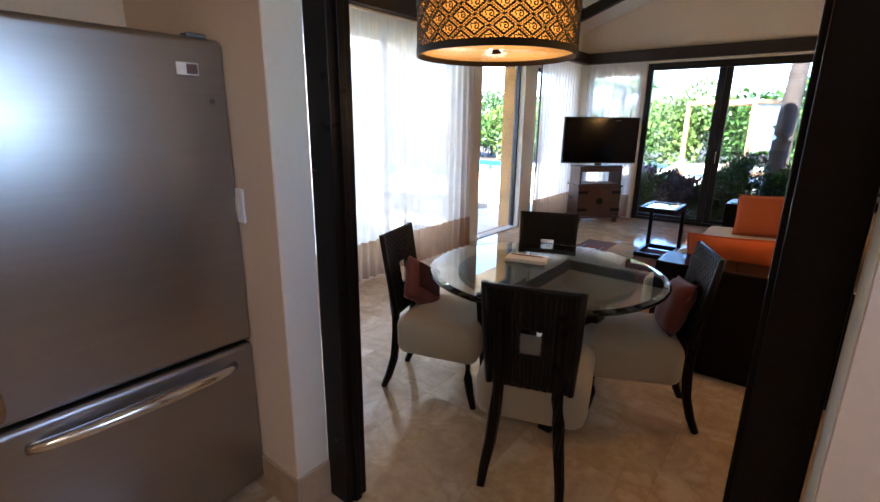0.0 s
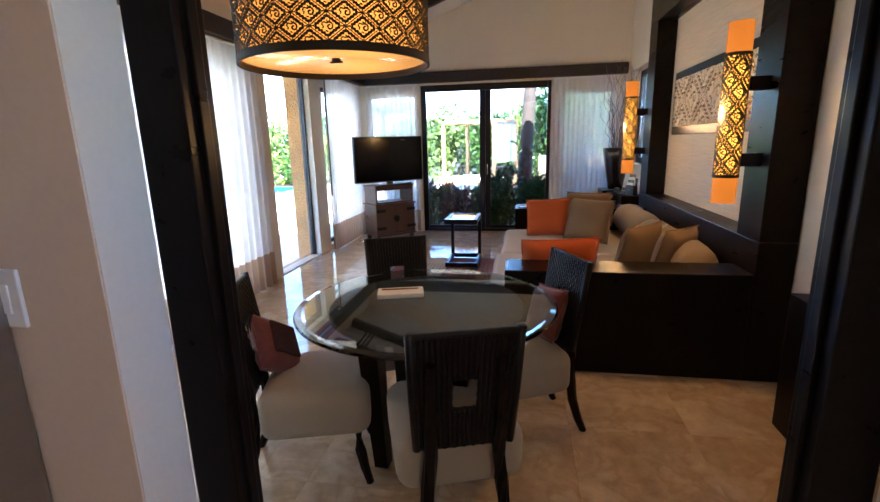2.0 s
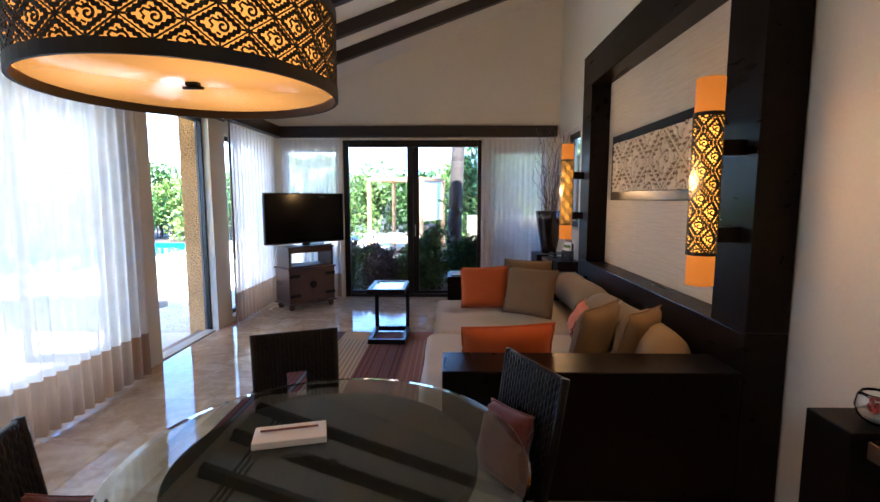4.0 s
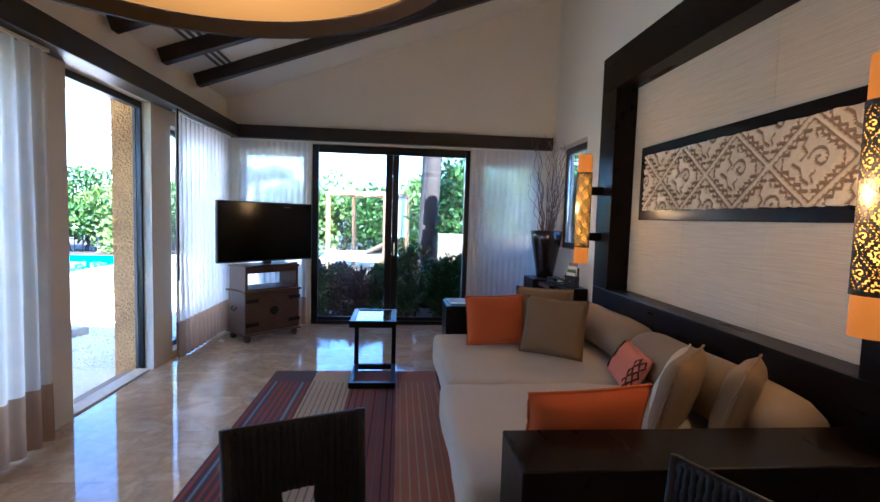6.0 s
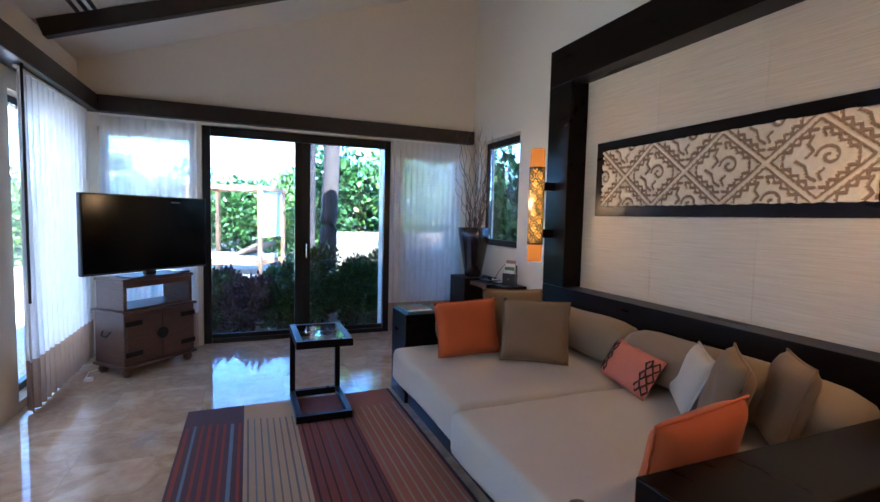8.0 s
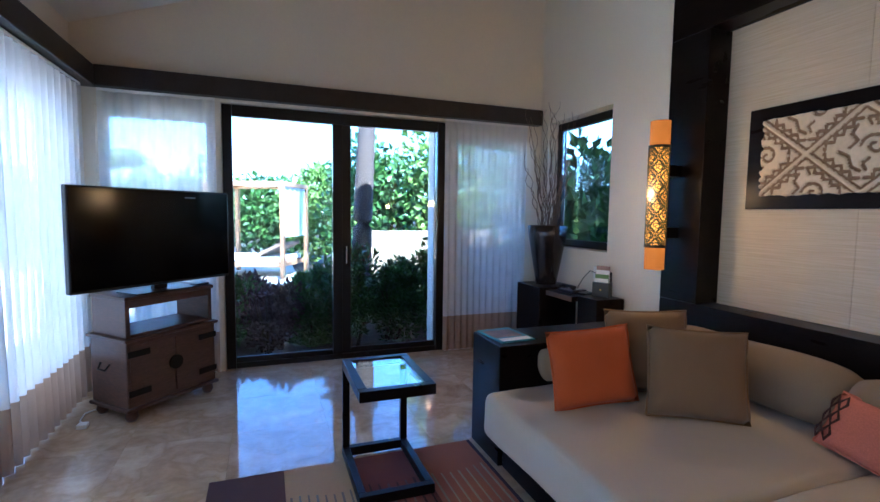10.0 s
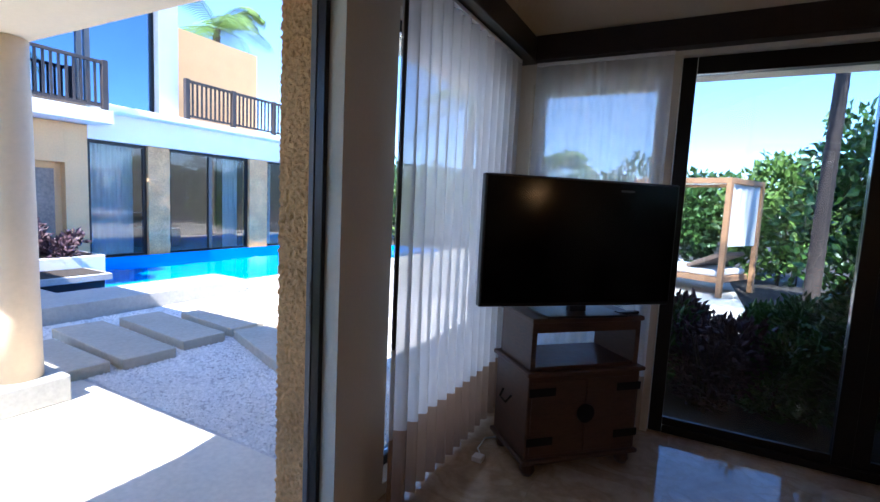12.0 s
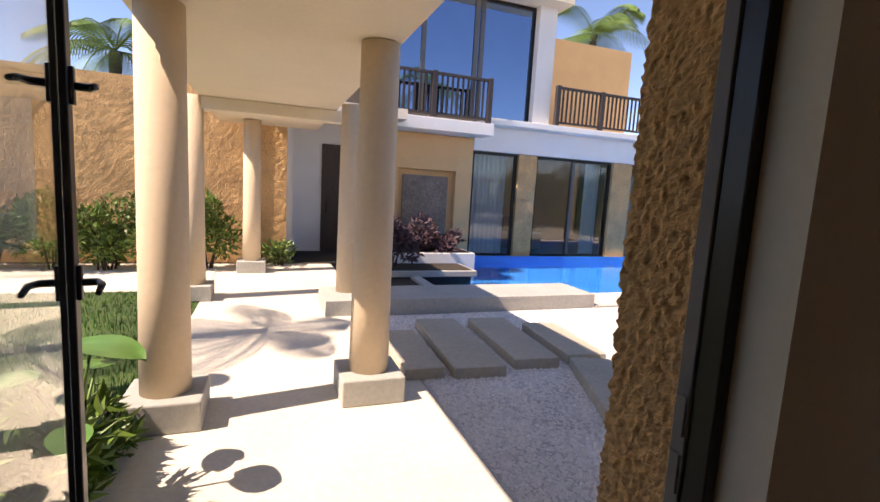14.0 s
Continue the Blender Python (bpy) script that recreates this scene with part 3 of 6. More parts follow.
tube(bm, [(-3.06, 6.295, 2.413), (-3.06, 6.295, 0.80)], 0.009, 8)
solid("curtain_wand", bm, beam_m, "slim dark wooden curtain pull wand", "curtain wand", smooth=True)

# ---- dining corner ----
def back_y(z):
    return -0.215 - 0.075 * max(0, (z - 0.40) / 0.5) ** 1.15


def rib_back(parent, w=0.35, z0=0.455, z1=0.90, hole=(-0.055, 0.055, 0.605, 0.725), ribs=19):
    """Upright woven ribs with a square hand-hole, leaning back as they rise."""
    for i in range(ribs):
        x = -w / 2 + w * (i + 0.5) / ribs
        spans = [(z0, z1)] if not hole[0] < x < hole[1] else [(z0, hole[2]), (hole[3], z1)]
        for a, b in spans:
            k = max(3, int((b - a) / 0.018))
            pts = [(x * (1 - 0.10 * (1 - (z - z0) / (z1 - z0))), back_y(z), z) for z in [a + (b - a) * j / k for j in range(k + 1)]]
            part("rib", tube(BM(), pts, [0.0105 + 0.0032 * ((j + i) % 2) for j in range(k + 1)], 8), rattan_m, parent, "", True)


def back_sheet(x0, x1, z0, z1, rows=6):
    """A closed inner sheet of the woven back, following its lean."""
    bm = BM()
    rings = []
    for k in range(rows + 1):
        z = z0 + (z1 - z0) * k / rows
        rings.append([bm.verts.new((x * (1 - 0.10 * (0.9 - z) / 0.5), back_y(z) + d, z)) for x, d in ((x0, -0.006), (x1, -0.006), (x1, 0.006), (x0, 0.006))])
    for a, b in zip(rings, rings[1:]):
        for k in range(4):
            bm.faces.new((a[k], a[(k + 1) % 4], b[(k + 1) % 4], b[k]))
    bm.faces.new(rings[0][::-1])
    bm.faces.new(rings[-1])
    return bm


def dining_chair(m):
    c = thing("dining_chair", m, "dark woven dining chair with pale linen seat and hand-hole", "chair", "chairs round the glass table")
    bm = BM()
    for s in (-1, 1):
        tube(bm, [(s * 0.163, -0.222, 0.455), (s * 0.174, -0.252, 0.66), (s * 0.180, -0.291, 0.905)], 0.016, 8)
    box(bm, -0.18, 0.18, -0.303, -0.279, 0.885, 0.905, 0.008)
    back = part("backrest", bm, rattan_m, c, "dark woven back with a square hand-hole", True)
    for a in ((-0.168, -0.056, 0.458, 0.89), (0.056, 0.168, 0.458, 0.89), (-0.0558, 0.0558, 0.458, 0.604, 3), (-0.0558, 0.0558, 0.726, 0.89, 2)):
        part("back_sheet", back_sheet(*a), rattan_m, back)
    rib_back(back)
    bm = BM()
    box(bm, -0.24, 0.24, -0.20, 0.265, 0.255, 0.475, 0.06, 5)
    for v in bm.verts:
        if v.co.z > 0.43:
            v.co.z += 0.022 * (1 - (v.co.x / 0.25) ** 2) * (1 - ((v.co.y - 0.03) / 0.26) ** 2)
        v.co.x *= (1 - 0.06 * max(0, (0.2 - v.co.y) / 0.4)) * (1 + 0.05 * math.sin(math.pi * (v.co.z - 0.255) / 0.24))
        v.co.z += 0.006 * noise.noise((v.co.x * 6, v.co.y * 6, v.co.z * 4))
    part("seat", bm, seat_m, c, "pale linen upholstered seat", True)
    for s in (-1, 1):
        bm = BM()
        tube(bm, [(s * 0.185, 0.205, 0.30), (s * 0.187, 0.21, 0.17), (s * 0.188, 0.225, 0.08), (s * 0.19, 0.245, 0.0)], [0.028, 0.025, 0.021, 0.017], 8)
        part("leg", bm, dark_m, c, "", False)
        bm = BM()
        pts = [(s * 0.118, back_y(z) - 0.026, z) for z in (0.80, 0.68, 0.56, 0.44)] + [(s * 0.130, -0.236, 0.32), (s * 0.142, -0.246, 0.18), (s * 0.158, -0.275, 0.07), (s * 0.163, -0.305, 0.0)]
        tube(bm, pts, [0.018, 0.020, 0.022, 0.024, 0.026, 0.024, 0.021, 0.018], 8)
        part("leg", bm, dark_m, c, "", False)
    return c


def facing(x, y, fx, fy, z=0.0):
    return Matrix.Translation((x, y, z)) @ Matrix.Rotation(math.atan2(-fx, fy), 4, "Z")


CHAIRS = [(-0.715, 1.745, -0.32, 0.95), (-1.40, 1.955, 0.95, 0.30), (-0.475, 2.40, -0.91, -0.41), (-1.135, 2.645, 0.37, -0.93)]
chair = dining_chair(facing(*CHAIRS[0]))
for p in CHAIRS[1:]:
    copy_thing(chair, facing(*p))

TX, TY, TR, TZ = -0.89, 2.14, 0.595, 0.762
t = thing("dining_table", pose(TX, TY, 0), "round thick glass dining table on a dark wooden base", "table")
bm = BM()
lathe(bm, [(0.0005, TZ), (TR - 0.035, TZ), (TR - 0.008, TZ - 0.004), (TR, TZ - 0.009), (TR - 0.002, TZ - 0.015), (0.0005, TZ - 0.015)], 72)
bmesh.ops.remove_doubles(bm, verts=bm.verts, dist=0.001)
g = part("glass_top", bm, table_glass_m, t, "thick clear glass top with a bevelled edge")
bm = BM()
lathe(bm, [(0.0005, TZ - 0.017), (0.44, TZ - 0.017), (0.445, TZ - 0.022), (0.445, TZ - 0.045), (0.43, TZ - 0.05), (0.0005, TZ - 0.05)], 64)
bmesh.ops.remove_doubles(bm, verts=bm.verts, dist=0.001)
part("subtop", bm, mat("matt_black_board", (0.010, 0.009, 0.009), 0.6, var=0.2), t, "dark round wooden board under the glass")
for a in (40, 130, 220, 310):
    bm = BM()
    cx, cy = 0.29 * math.cos(radians(a)), 0.29 * math.sin(radians(a))
    tube(bm, [(cx, cy, TZ - 0.05), (cx * 0.95, cy * 0.95, 0.4), (cx * 0.88, cy * 0.88, 0.0)], [0.068, 0.058, 0.045], 4)
    part("leg", bm, dark_m, t)
bm = BM()
tube(bm, [(-0.20, 0, 0.16), (0.20, 0, 0.16)], 0.03, 4)
tube(bm, [(0, -0.20, 0.16), (0, 0.20, 0.16)], 0.03, 4)
part("stretcher", bm, dark_m, t)

nb = thing("notepad", Matrix.Translation((-1.03, 2.21, TZ + 0.001)) @ Matrix.Rotation(radians(15), 4, "Z"), "white paper notepad folder lying on the glass table", "notepad")
part("cover", box(BM(), -0.11, 0.11, -0.055, 0.055, 0, 0.022, 0.003), paper_m, nb)
bm = BM()
tube(bm, [(-0.09, 0.012, 0.027), (0.085, 0.012, 0.027)], 0.0035, 8)
part("pen", bm, mat("brown_pen", (0.25, 0.08, 0.04), 0.4), nb, "slim brown pen", True)


# ---- cut-out ornament: stepped diamonds with scrolls ----
def spiral(cx, cy, r, turns, a0, sgn=1, n=22):
    return [(cx + r * (1 - 0.82 * i / n) * math.cos(a0 + sgn * 2 * math.pi * turns * i / n), cy + r * (1 - 0.82 * i / n) * math.sin(a0 + sgn * 2 * math.pi * turns * i / n)) for i in range(n + 1)]


def stepped(p, q, n, h):
    """A zigzag run from p to q, with n teeth of height h to one side."""
    (x0, y0), (x1, y1) = p, q
    L = math.hypot(x1 - x0, y1 - y0)
    nx, ny = -(y1 - y0) / L, (x1 - x0) / L
    out = []
    for i in range(2 * n + 1):
        f = i / (2 * n)
        k = h if i % 2 else 0
        out.append((x0 + (x1 - x0) * f + nx * k, y0 + (y1 - y0) * f + ny * k))
    return out


def ornament(w, h, lattice=True):
    """Dark strokes (points, width) of one diamond cell centred at 0: lattice line, toothed ring, scroll."""
    s = []
    a, b = w / 2, h / 2
    corners = [(a, 0), (0, b), (-a, 0), (0, -b)]
    for i in range(4):
        p, q = corners[i], corners[(i + 1) % 4]
        if lattice:
            s.append(([p, q], 0.04 * h))
        k = 0.66
        s.append((stepped((p[0] * k, p[1] * k), (q[0] * k, q[1] * k), 4, -0.045 * h), 0.115 * h))
        s.append(([(p[0] * 0.93, p[1] * 0.93), (p[0] * 0.72, p[1] * 0.72)], 0.05 * h))
    s.append((spiral(0.06 * w, -0.02 * h, 0.155 * h, 1.25, 2.4, -1), 0.062 * h))
    s.append(([(-0.03 * w, 0.10 * h), (-0.10 * w, 0.13 * h), (-0.15 * w, 0.05 * h), (-0.10 * w, -0.03 * h), (-0.13 * w, -0.09 * h)], 0.055 * h))
    s.append(([(-0.02 * w, 0.20 * h), (0.03 * w, 0.14 * h), (0.09 * w, 0.17 * h)], 0.05 * h))
    s.append(([(-0.05 * w, -0.17 * h), (0.02 * w, -0.21 * h)], 0.05 * h))
    return s


def carved_grooves(w, h):
    """Grooves of one carved diamond cell centred at 0: paired lattice lines, stepped cloud outline, scrolls."""
    g = []
    a, b = w / 2, h / 2
    corners = [(a, 0), (0, b), (-a, 0), (0, -b)]
    for i in range(4):
        p, q = corners[i], corners[(i + 1) % 4]
        g.append(([(p[0] * 0.90, p[1] * 0.90), (q[0] * 0.90, q[1] * 0.90)], 0.011))
        k = 0.70
        P, Q = (p[0] * k, p[1] * k), (q[0] * k, q[1] * k)
        cut = [(P[0] + (Q[0] - P[0]) * f, P[1] + (Q[1] - P[1]) * f) for f in (0.06, 0.94)]
        g.append((stepped(*cut, 4, -0.024), 0.014))
    g.append((spiral(0.09 * w, 0.02 * h, 0.135 * h, 1.2, 3.0, -1), 0.014))
    g.append(([(-0.06 * w, 0.26 * h), (-0.10 * w, 0.17 * h), (-0.05 * w, 0.09 * h), (-0.11 * w, 0.02 * h)], 0.014))
    g.append(([(-0.20 * w, -0.02 * h), (-0.12 * w, -0.08 * h), (-0.09 * w, -0.20 * h), (-0.02 * w, -0.25 * h)], 0.014))
    g.append(([(0.05 * w, -0.12 * h), (0.0, -0.17 * h), (0.03 * w, -0.24 * h)], 0.013))
    g.append(([(0.02 * w, 0.33 * h), (0.05 * w, 0.25 * h)], 0.012))
    return g


def ribbon(bm, pts, width, put, t0, t1):
    """A flat bar along 2D points, put into space by put(u, v, depth)."""
    P = [Vector(p) for p in pts]
    L, R = [], []
    for i, p in enumerate(P):
        d = (P[min(i + 1, len(P) - 1)] - P[max(i - 1, 0)]).normalized()
        nrm = Vector((-d.y, d.x)) * width / 2
        L.append(p + nrm)
        R.append(p - nrm)
    rows = [[bm.verts.new(put(q.x, q.y, t)) for q in side] for side, t in ((L, t1), (R, t1), (R, t0), (L, t0))]
    n = len(P)
    for i in range(n - 1):
        for k in range(4):
            a, b = rows[k], rows[(k + 1) % 4]
            bm.faces.new((a[i], a[i + 1], b[i + 1], b[i]))
    bm.faces.new([r[0] for r in rows])
    bm.faces.new([r[-1] for r in rows][::-1])


def clipped(pts, v0, v1):
    """The runs of a stroke that lie between v0 and v1."""
    runs, cur = [], []
    for p, q in zip(pts, pts[1:]):
        (x0, y0), (x1, y1) = p, q
        lo, hi = 0.0, 1.0
        if y0 == y1:
            if not v0 <= y0 <= v1:
                lo, hi = 1, 0
        else:
            a, b = sorted(((v0 - y0) / (y1 - y0), (v1 - y0) / (y1 - y0)))
            lo, hi = max(lo, a), min(hi, b)
        if lo >= hi:
            if len(cur) > 1:
                runs.append(cur)
            cur = []
            continue
        A, B = (x0 + (x1 - x0) * lo, y0 + (y1 - y0) * lo), (x0 + (x1 - x0) * hi, y0 + (y1 - y0) * hi)
        if not cur or lo > 0:
            if len(cur) > 1:
                runs.append(cur)
            cur = [A]
        cur.append(B)
        if hi < 1:
            runs.append(cur)
            cur = []
    if len(cur) > 1:
        runs.append(cur)
    return runs


def drum_screen(r, z0, z1, cells, rows):
    """The cut-out black screen round a drum, with its two bands left out."""
    bm = BM()
    w, h = 2 * math.pi * r / cells, (z1 - z0) / rows

    def put(u, v, d):
        return ((r + d) * math.cos(u / r), (r + d) * math.sin(u / r), v)
    for half in (0, 1):
        for i in range(cells):
            for j in range(rows + half):
                cx, cy = (i + half * 0.5) * w, z0 + (j + 0.5 - half * 0.5) * h
                for pts, wd in ornament(w, h, not half):
                    for run in clipped([(cx + x, cy + y) for x, y in pts], z0, z1):
                        ribbon(bm, run, wd * 0.95, put, 0.001, 0.004)
    return bm


DRUM_BULBS = [(0.20 * math.cos(a), 0.20 * math.sin(a), 1.93) for a in (-0.7, 1.4, 3.5)]
amber_m = glow("amber_shade_fabric", (1.0, 0.37, 0.055), 0.15, DRUM_BULBS, 0.42, 0.45)
amber2_m = glow("amber_sconce_fabric", (1.0, 0.38, 0.04), 0.34, [(-0.03, -0.02, 1.42), (-0.03, -0.02, 1.72)], 0.26, 0.30)
end_m = glow("pale_sconce_end", (1.0, 0.28, 0.028), 0.075, [(0, 0, 1.58)], 0.52, 0.55)
diff_m = glow("warm_diffuser", (1.0, 0.42, 0.09), 0.10, DRUM_BULBS, 0.34, 0.45, 0.22)
screen_black_m = mat("black_lamp_screen", (0.012, 0.009, 0.007), 0.6, var=0.2)

PX, PY, PZ0, PZ1, PR = -1.27, 2.195, 1.812, 2.058, 0.402
lp = thing("pendant_lamp", pose(PX, PY, 0), "large round amber pendant lamp with a black cut-out damask screen", "pendant lamp")
part("shade", lathe(BM(), [(PR - 0.004, PZ0 + 0.003), (PR - 0.002, PZ0 + 0.003), (PR - 0.002, PZ1 - 0.003), (PR - 0.004, PZ1 - 0.003)], 72), amber_m, lp, "glowing amber fabric drum", True)
part("screen", drum_screen(PR, PZ0 + 0.028, PZ1 - 0.028, 20, 2), screen_black_m, lp, "black cut-out damask screen")
for z0, z1 in ((PZ0 - 0.004, PZ0 + 0.028), (PZ1 - 0.028, PZ1 + 0.004)):
    part("rim", lathe(BM(), [(PR - 0.004, z0), (PR + 0.006, z0), (PR + 0.006, z1), (PR - 0.004, z1), (PR - 0.004, z0)], 72), screen_black_m, lp)
bm = BM()
lathe(bm, [(0.0005, PZ0 + 0.035), (PR - 0.012, PZ0 + 0.022), (PR - 0.012, PZ0 + 0.026), (0.0005, PZ0 + 0.039)], 64)
part("diffuser", bm, diff_m, lp, "warm frosted diffuser disc", True)
bm = BM()
box(bm, -0.018, 0.018, -0.012, 0.012, PZ0 + 0.022, PZ0 + 0.034, 0.003)
box(bm, -0.03, 0.03, -0.005, 0.005, PZ0 + 0.014, PZ0 + 0.022, 0.002)
part("finial", bm, iron_m, lp)
bm = BM()
cyl(bm, (0, 0, PZ1 - 0.02), (0, 0, ceil_z(PX) - 0.002), 0.008, n=10)
for a in range(3):
    cyl(bm, (0, 0, PZ1 - 0.015), ((PR - 0.006) * math.cos(a * 2.094), (PR - 0.006) * math.sin(a * 2.094), PZ1 - 0.015), 0.004, n=6)
part("stem", bm, iron_m, lp)
lamp("pendant_bulb", "POINT", 1.6, pose(PX, PY, 1.97), (1.0, 0.62, 0.28), radius=0.08)


def sconce(y):
    s = thing("wall_sconce", pose(0.715, y, 0), "tall amber cylinder wall sconce with a black cut-out screen, lit", "wall lamp", "wall sconces")
    r = 0.064
    part("shade", lathe(BM(), [(0.02, 1.088), (r, 1.088), (r, 1.246)], 32), end_m, s, "pale amber paper end", True)
    part("shade", lathe(BM(), [(r, 1.246), (r, 1.914)], 32), amber2_m, s, "glowing amber paper cylinder", True)
    part("shade", lathe(BM(), [(r, 1.914), (r, 2.083), (0.02, 2.083)], 32), end_m, s, "pale amber paper end", True)
    part("screen", drum_screen(r + 0.001, 1.255, 1.905, 4, 5), screen_black_m, s, "black cut-out damask screen")
    for z in (1.237, 1.905):
        part("band", lathe(BM(), [(r, z), (r + 0.006, z), (r + 0.006, z + 0.018), (r, z + 0.018)], 32), screen_black_m, s)
    for z in (1.30, 1.72):
        part("bracket", box(BM(), 0.060, 0.172, -0.035, 0.035, z, z + 0.075, 0.004), dark_m, s)
    lamp("sconce_bulb", "POINT", 1.6, pose(0.615, y - 0.0, 1.6), (1.0, 0.55, 0.2), radius=0.05)
    return s


sconce(3.150)
sconce(5.865)


def cushion(name, w, h, t, x, y, z, face, lean, material, label, roll=0.0, piping=True, group="sofa cushions"):
    """face: the way its front looks, in degrees from +x; lean: how far it leans back."""
    m = Matrix.Translation((x, y, z)) @ Matrix.Rotation(radians(face + 90), 4, "Z") @ Matrix.Rotation(radians(-lean), 4, "X") @ Matrix.Rotation(radians(roll), 4, "Y")
    c = thing(name, m, label, "cushion", group)
    part("cover", pillow(BM(), w, h, t), material, c, "", True)
    if piping:
        part("piping", tube(BM(), pillow_edge(w, h), 0.006, 6, False), material, c, "", True)
    return c


c = cushion("throw_cushion", 0.28, 0.28, 0.11, -1.515, 1.90, 0.475, 8, 30, mauve_m, "small mauve velvet cushion leaning on a dining chair", 40, group="chair cushions")
part("panel", box(BM(), -0.085, 0.085, -0.066, -0.050, 0.07, 0.23, 0.006), mat("dark_plum_panel", (0.06, 0.018, 0.024), 0.8, scale=60, var=0.5, bump=0.4), c, "dark quilted panel")
cushion("throw_cushion", 0.27, 0.27, 0.11, -0.36, 2.45, 0.475, 205, 20, maroon_m, "small rust velvet cushion leaning on a dining chair", -8, group="chair cushions")

# ---- living corner ----
RX0, RX1, RY0, RY1 = -2.075, -0.60, 3.30, 6.02
rug = thing("rug", pose(0, 0, 0.002), "striped wool rug in plum, tan, maroon and rust", "rug")
RUG = [(-2.075, -1.70, (0.060, 0.022, 0.032), (0.24, 0.045, 0.032), (0.14, 0.21, 0.27)), (-1.70, -1.36, (0.38, 0.27, 0.165), (0.15, 0.14, 0.14), (0.17, 0.19, 0.20)),
       (-1.36, -0.965, (0.155, 0.030, 0.022), (0.045, 0.016, 0.018), (0.11, 0.09, 0.09)), (-0.965, -0.60, (0.33, 0.095, 0.036), (0.36, 0.25, 0.15), (0.30, 0.20, 0.12))]
for i, (x0, x1, base, s1, s2) in enumerate(RUG):
    field = mat("rug_wool_%d" % i, base, 0.98, scale=180, var=0.14, bump=0.5, sheen=0.1)
    part("field", box(BM(), x0, x1 - 0.001, RY0, RY1, 0.0, 0.009, 0.002), field, rug)
    a_m, b_m = mat("rug_stripe_a%d" % i, s1, 0.98, scale=180, var=0.14, bump=0.5), mat("rug_stripe_b%d" % i, s2, 0.98, scale=180, var=0.14, bump=0.5)
    n = 8 if i != 3 else 7
    for k in range(n):
        x = x0 + (x1 - x0) * (k + 0.6) / (n + 0.2)
        wd = (0.016 if i == 0 else 0.009) * (1.0 if k % 3 else 1.3)
        part("stripe", box(BM(), x - wd / 2, x + wd / 2, RY0 + 0.01, RY1 - 0.30 + 0.02 * math.sin(7 * k + i), 0.009, 0.0105), b_m if (k * 3 + i) % 7 in (3, 4) else a_m, rug)
part("binding", box(BM(), RX1, RX1 + 0.02, RY0, RY1, 0.0, 0.010, 0.002), mat("plum_binding", (0.05, 0.025, 0.035), 0.95), rug)

s = thing("side_table", pose(-1.175, 5.815, 0.0), "slim dark-framed side table with a glass top standing on the rug", "side table")
HX, HY = 0.195, 0.275
bm = BM()
for x0, x1, y0, y1 in ((-HX, HX, -HY, -HY + 0.045), (-HX, HX, HY - 0.045, HY), (-HX, -HX + 0.045, -HY + 0.0451, HY - 0.0451), (HX - 0.045, HX, -HY + 0.0451, HY - 0.0451)):
    box(bm, x0, x1, y0, y1, 0.535, 0.590, 0.003)
part("top_frame", bm, dark_m, s)
part("glass_top", box(BM(), -HX + 0.046, HX - 0.046, -HY + 0.046, HY - 0.046, 0.574, 0.582), glass_m, s, "clear glass inset top")
for sx in (-1, 1):
    part("leg", box(BM(), sx * HX - sx * 0.04, sx * HX, HY - 0.035, HY, 0.066, 0.534, 0.003), dark_m, s)
bm = BM()
for x0, x1, y0, y1 in ((-HX, HX, -HY, -HY + 0.04), (-HX, HX, HY - 0.04, HY), (-HX, -HX + 0.04, -HY + 0.0401, HY - 0.0401), (HX - 0.04, HX, -HY + 0.0401, HY - 0.0401)):
    box(bm, x0, x1, y0, y1, 0.014, 0.065, 0.003)
part("base_frame", bm, dark_m, s)

# built-in day sofa between two dark blocks
sofa = thing("day_sofa", pose(0, 0, 0), "built-in day sofa with cream mattresses between dark wooden arms", "sofa")
part("plinth", box(BM(), -0.52, 0.885, 3.34, 5.68, 0.0, 0.215, 0.004), dark_m, sofa)
ar = part("arm", box(BM(), -0.565, 0.888, 3.035, 3.335, 0.0, 0.672, 0.006), dark_m, sofa, "broad dark wooden arm block")
part("arm", box(BM(), -0.545, 0.888, 5.685, 6.055, 0.0, 0.70, 0.006), dark_m, sofa, "broad dark wooden arm block")


def mattress(x0, x1, y0, y1, z0, z1):
    bm = BM()
    box(bm, x0, x1, y0, y1, z0, z1, 0.045, 4)
    bmesh.ops.subdivide_edges(bm, edges=[e for e in bm.edges if e.calc_length() > 0.3], cuts=14, use_grid_fill=True)
    for v in bm.verts:
        n = noise.noise((v.co.x * 3.1, v.co.y * 3.1, v.co.z * 2)) * 0.014 + noise.noise((v.co.x * 9, v.co.y * 9, 3)) * 0.004
        if v.co.z > z1 - 0.02:
            v.co.z += n
        elif v.co.x < x0 + 0.02:
            v.co.x += n
    return bm


part("mattress", mattress(-0.70, 0.86, 3.345, 4.462, 0.218, 0.452), mattress_m, sofa, "cream linen seat mattress", True)
part("mattress", mattress(-0.655, 0.86, 4.470, 5.675, 0.218, 0.458), mattress_m, sofa, "cream linen seat mattress", True)


def bolster(a, b, x, z, r):
    bm = BM()
    pts, rad = [], []
    for k in range(17):
        f = k / 16
        pts.append((x + 0.006 * math.sin(5 * f), a + (b - a) * f, z))
        rad.append(r * (1 - 0.25 * (abs(2 * f - 1)) ** 10) * (1 + 0.02 * math.sin(11 * f + a)))
    return tube(bm, pts, rad, 20)


